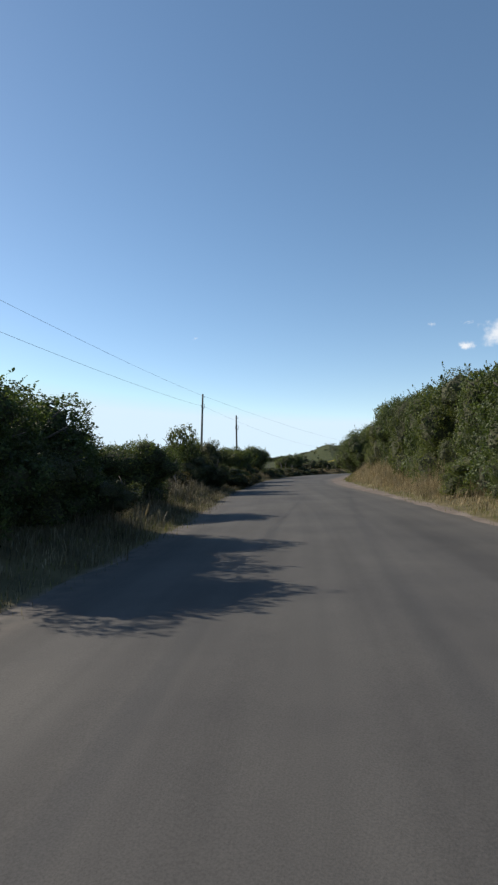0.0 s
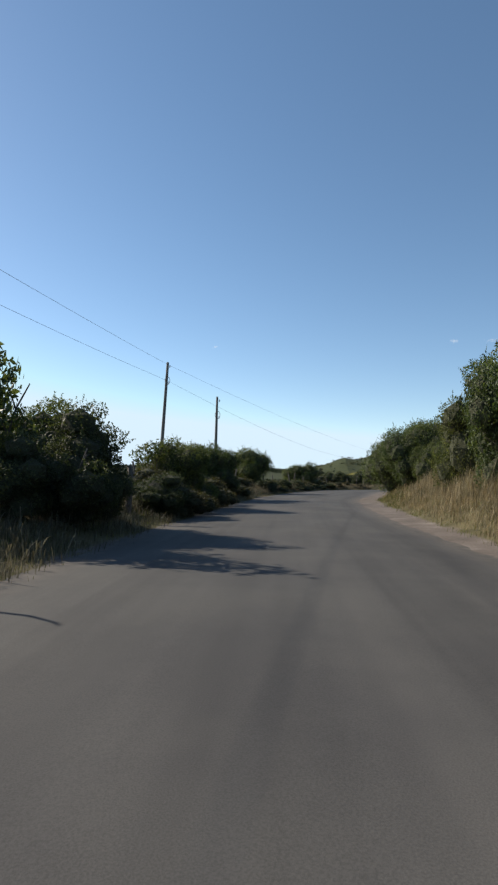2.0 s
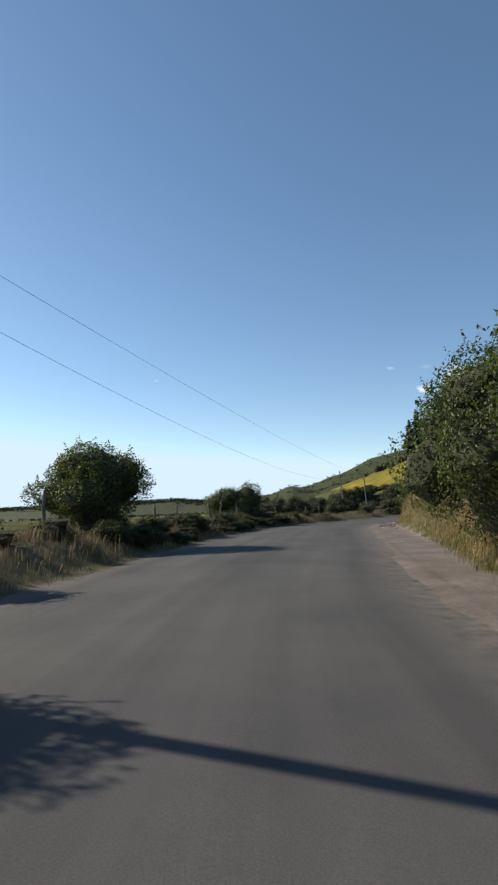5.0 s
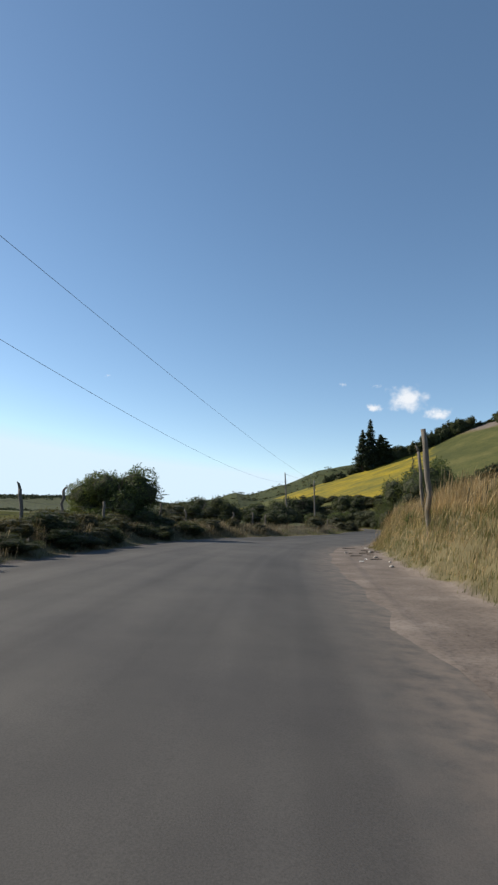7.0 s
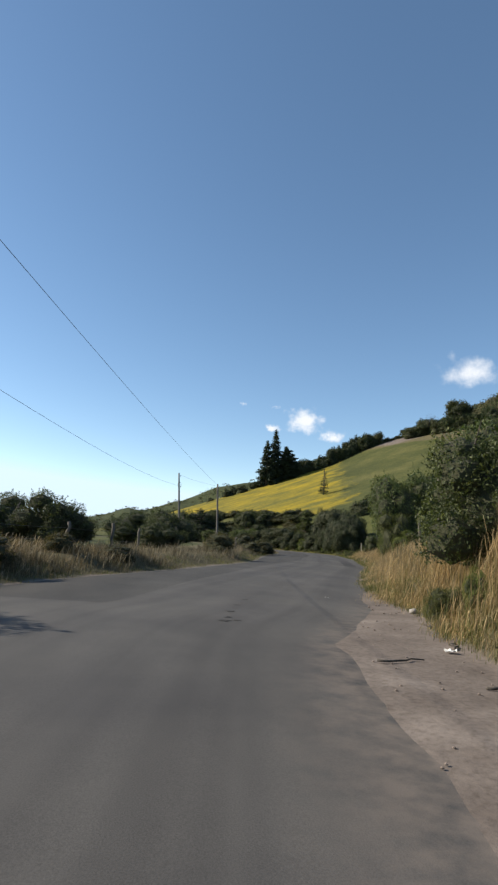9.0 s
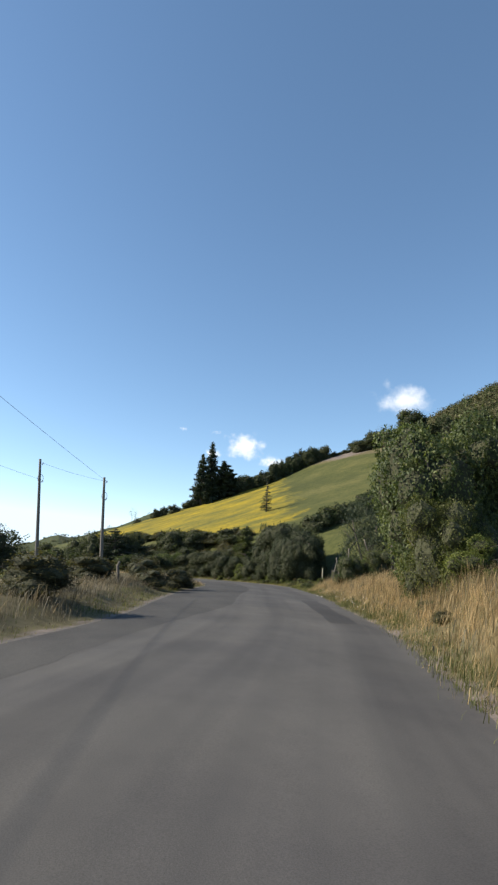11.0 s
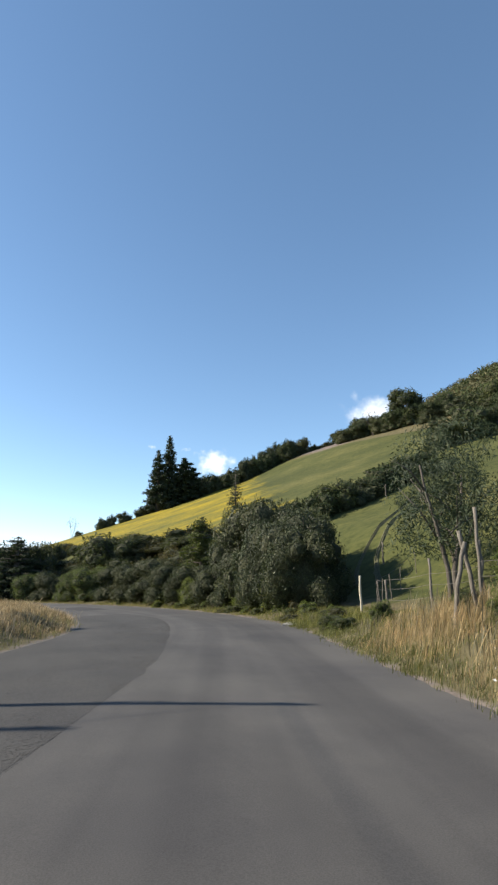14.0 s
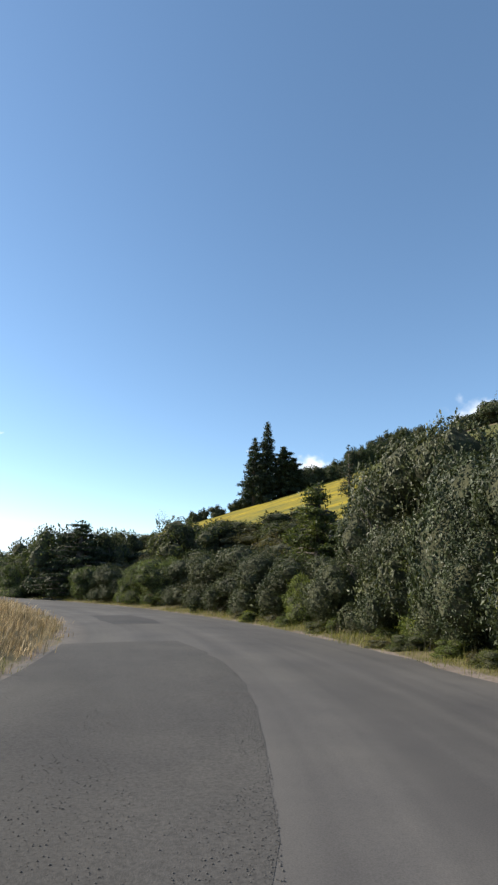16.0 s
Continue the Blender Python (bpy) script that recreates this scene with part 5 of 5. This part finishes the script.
def pothole(x, y, s, seed):
    """A shallow broken spot in the asphalt, with loose crumbs round it."""
    q = np.random.RandomState(seed)
    n = 18
    rim = [(s * (1 + 0.4 * q.normal()) * math.cos(a), s * 1.1 * (1 + 0.3 * q.normal()) * math.sin(a)) for a in np.linspace(0, 2 * math.pi, n, endpoint=False)]
    bits = [([(0, 0, 0.0035)] + [(a, b, 0.0035) for a, b in rim], [(0, 1 + k, 1 + (k + 1) % n) for k in range(n)])]
    for k in range(2):
        d, a, c = s * q.uniform(0.8, 1.6), q.uniform(0, 6.28), q.uniform(0.006, 0.012)
        bits.append(lumpy((d * math.cos(a), d * math.sin(a), c * 0.4), (c, c, c * 0.7), seed + k, 1.0, 1))
    v, f = joined([([tuple(p) for p in v], f) for v, f in bits])
    ob = part("pothole", mesh_of("pothole", v, f, [M_HOLE]), road, "shallow dark broken spot")
    i = int(((MIDDLE - np.array([x, y])) ** 2).sum(1).argmin())
    u = float(((np.array([x, y]) - MIDDLE[i]) * ASIDE[i]).sum() / HALF[i])
    ob.matrix_basis = pose(x, y, 0.002 + 0.05 * (1 - u * u) - 0.02 * abs(u), 0, 0, seed * 30)


M_HOLE = asphalt("broken_asphalt", (0.034, 0.033, 0.032), (0.058, 0.056, 0.054))
for k, (x, y, s) in enumerate([(7.01, 102.37, 0.08), (7.16, 102.76, 0.07), (7.36, 103.53, 0.07), (7.71, 104.56, 0.055), (8.11, 105.6, 0.05), (7.25, 102.45, 0.04)]):
    pothole(x, y, s, k)



def on_road(x, y):
    i = int(((MIDDLE - np.array([x, y])) ** 2).sum(1).argmin())
    u = float(((np.array([x, y]) - MIDDLE[i]) * ASIDE[i]).sum() / HALF[i])
    return 0.05 * (1 - u * u) - 0.02 * abs(u)


def seam_gravel(seed, count, label):
    """Loose chips where the side strip crumbles, gathered in patches."""
    q = np.random.RandomState(seed)
    v0, f0 = lumpy((0, 0, 0), (1, 1, 0.6), seed, 1.0, 1)
    vs, fs = [], []
    while len(vs) < count * len(v0):
        p = SEAM[q.randint(len(SEAM))]
        y = p[1] + q.uniform(-0.5, 0.5)
        x = float(np.interp(y, SEAM[:, 1], SEAM[:, 0])) - 0.06 - 1.8 * q.rand() ** 1.6
        if not 143 < y < 168 or noise.noise((x * 1.1, y * 0.7, 3)) < 0.12 * q.rand():
            continue
        c = 0.003 + 0.0035 * q.rand() ** 2
        o = len(vs)
        vs += [tuple(a) for a in v0 * c + np.array([x, y, on_road(x, y) + 0.002 + c * 0.3])]
        fs += [tuple(i + o for i in t) for t in f0]
    tagged(new("loose_chips", mesh_of("loose_chips", vs, fs, [M_CHIP])), label, "gravel", kind="stuff")


M_CHIP = plain("asphalt_chips", (0.04, 0.04, 0.04), (0.1, 0.098, 0.095), 30, 0.9, 0.4)
seam_gravel(12, 8000, "loose asphalt chips along the crumbling seam")

# two narrow cattle tracks worn into the paddock
def track(points, width, seed):
    line = smooth_line(points, 10)
    d = np.gradient(line, axis=0)
    d /= np.linalg.norm(d, axis=1, keepdims=True)
    side = np.stack([d[:, 1], -d[:, 0]], 1)
    rows = []
    for k, (p, q) in enumerate(zip(line, side)):
        w = width * (0.7 + 0.5 * noise.noise((k * 0.5, seed, 0)))
        for c in np.linspace(-1, 1, 4):
            x, y = p + q * w * c
            rows.append((x, y, z_at(x, y) + 0.05 + (0.05 if abs(c) > 0.9 else 0.0)))
    faces = [(4 * r + c, 4 * r + c + 1, 4 * r + c + 5, 4 * r + c + 4) for r in range(len(line) - 1) for c in range(3)]
    ob = new("path", mesh_of("path", rows, faces, [M_TRACK]))
    ob.modifiers.new("thick", "SOLIDIFY").thickness = 0.3
    tagged(ob, "narrow worn cattle track in the green paddock", kind="structure")


M_TRACK = plain("trodden_earth", (0.05, 0.052, 0.024), (0.1, 0.095, 0.05), 5, 0.95, 0.5)
track([(56, 182), (52.0, 178.9), (48.1, 175.9), (45.2, 173.7), (43.4, 172.0), (41.7, 169.5)], 0.08, 1)
track([(55, 180), (50.7, 176.9), (47.8, 174.6), (44.9, 171.9), (43.5, 170.0), (42.1, 167.9)], 0.08, 2)

CLOUDS = [(18.6, 12.1, 0.12, 0.07, 1, 0.5), (21.4, 10.5, 0.1, 0.05, 2, 0.42), (15.3, 11.3, 0.05, 0.034, 3, 0.42), (34.6, 17.0, 0.17, 0.12, 4, 0.4), (12.2, 13.6, 0.035, 0.022, 5, 0.26), (15.6, 13.5, 0.08, 0.024, 6, 0.16), (-11.7, 13.3, 0.03, 0.022, 7, 0.2)]
# ---- clouds far behind the hills ----
def cloud(az, el, width, height, seed, density, label="small white fair-weather cloud"):
    """A soft cloud, very far off."""
    m = bpy.data.materials.new("cloud")
    m.use_nodes = True
    n, l = m.node_tree.nodes, m.node_tree.links
    n.clear()
    c = n.new("ShaderNodeTexCoord")
    map_ = n.new("ShaderNodeMapping")
    map_.inputs["Scale"].default_value = (width / height, 1, 1)
    map_.inputs["Location"].default_value = (seed * 3.7, seed, 0)
    l.new(c.outputs["Object"], map_.inputs[0])
    t = noise_tex(n, l, 1.5, 6, map_.outputs[0], 0.55)
    r = n.new("ShaderNodeVectorMath")
    r.operation = "LENGTH"
    l.new(c.outputs["Object"], r.inputs[0])
    a = n.new("ShaderNodeMath")
    a.operation = "MULTIPLY_ADD"
    l.new(r.outputs["Value"], a.inputs[0])
    a.inputs[1].default_value, a.inputs[2].default_value = -0.75, density
    b = n.new("ShaderNodeMath")
    b.operation = "ADD"
    l.new(t, b.inputs[0])
    l.new(a.outputs[0], b.inputs[1])
    k = n.new("ShaderNodeMapRange")
    k.interpolation_type = "SMOOTHSTEP"
    k.inputs[1].default_value, k.inputs[2].default_value = 0.5, 0.95
    k.inputs[4].default_value = 0.92
    l.new(b.outputs[0], k.inputs[0])
    e = n.new("ShaderNodeEmission")
    e.inputs[0].default_value, e.inputs[1].default_value = (0.95, 0.97, 1.0, 1), 0.72
    tr = n.new("ShaderNodeBsdfTransparent")
    s = n.new("ShaderNodeMixShader")
    o = n.new("ShaderNodeOutputMaterial")
    for x, y in ((k.outputs[0], s.inputs[0]), (tr.outputs[0], s.inputs[1]), (e.outputs[0], s.inputs[2]), (s.outputs[0], o.inputs[0])):
        l.new(x, y)
    bm = bmesh.new()
    bmesh.ops.create_grid(bm, x_segments=4, y_segments=4, size=1)
    me = bpy.data.meshes.new("backdrop_cloud")
    bm.to_mesh(me)
    bm.free()
    me.materials.append(m)
    d = 4000.0
    p = Vector((math.sin(az) * math.cos(el), math.cos(az) * math.cos(el), math.sin(el))) * d + Vector((10, 80, 0))
    ob = new("backdrop_cloud", me)
    ob.matrix_basis = look(p, (10, 80, 0)) @ Matrix.Diagonal((width * d / 2, height * d / 2, 1, 1))
    ob.visible_shadow = False
    tagged(ob, label, kind="structure")


for az, el, w, h, seed, den in CLOUDS:
    cloud(radians(az), radians(el), w, h, seed, den)
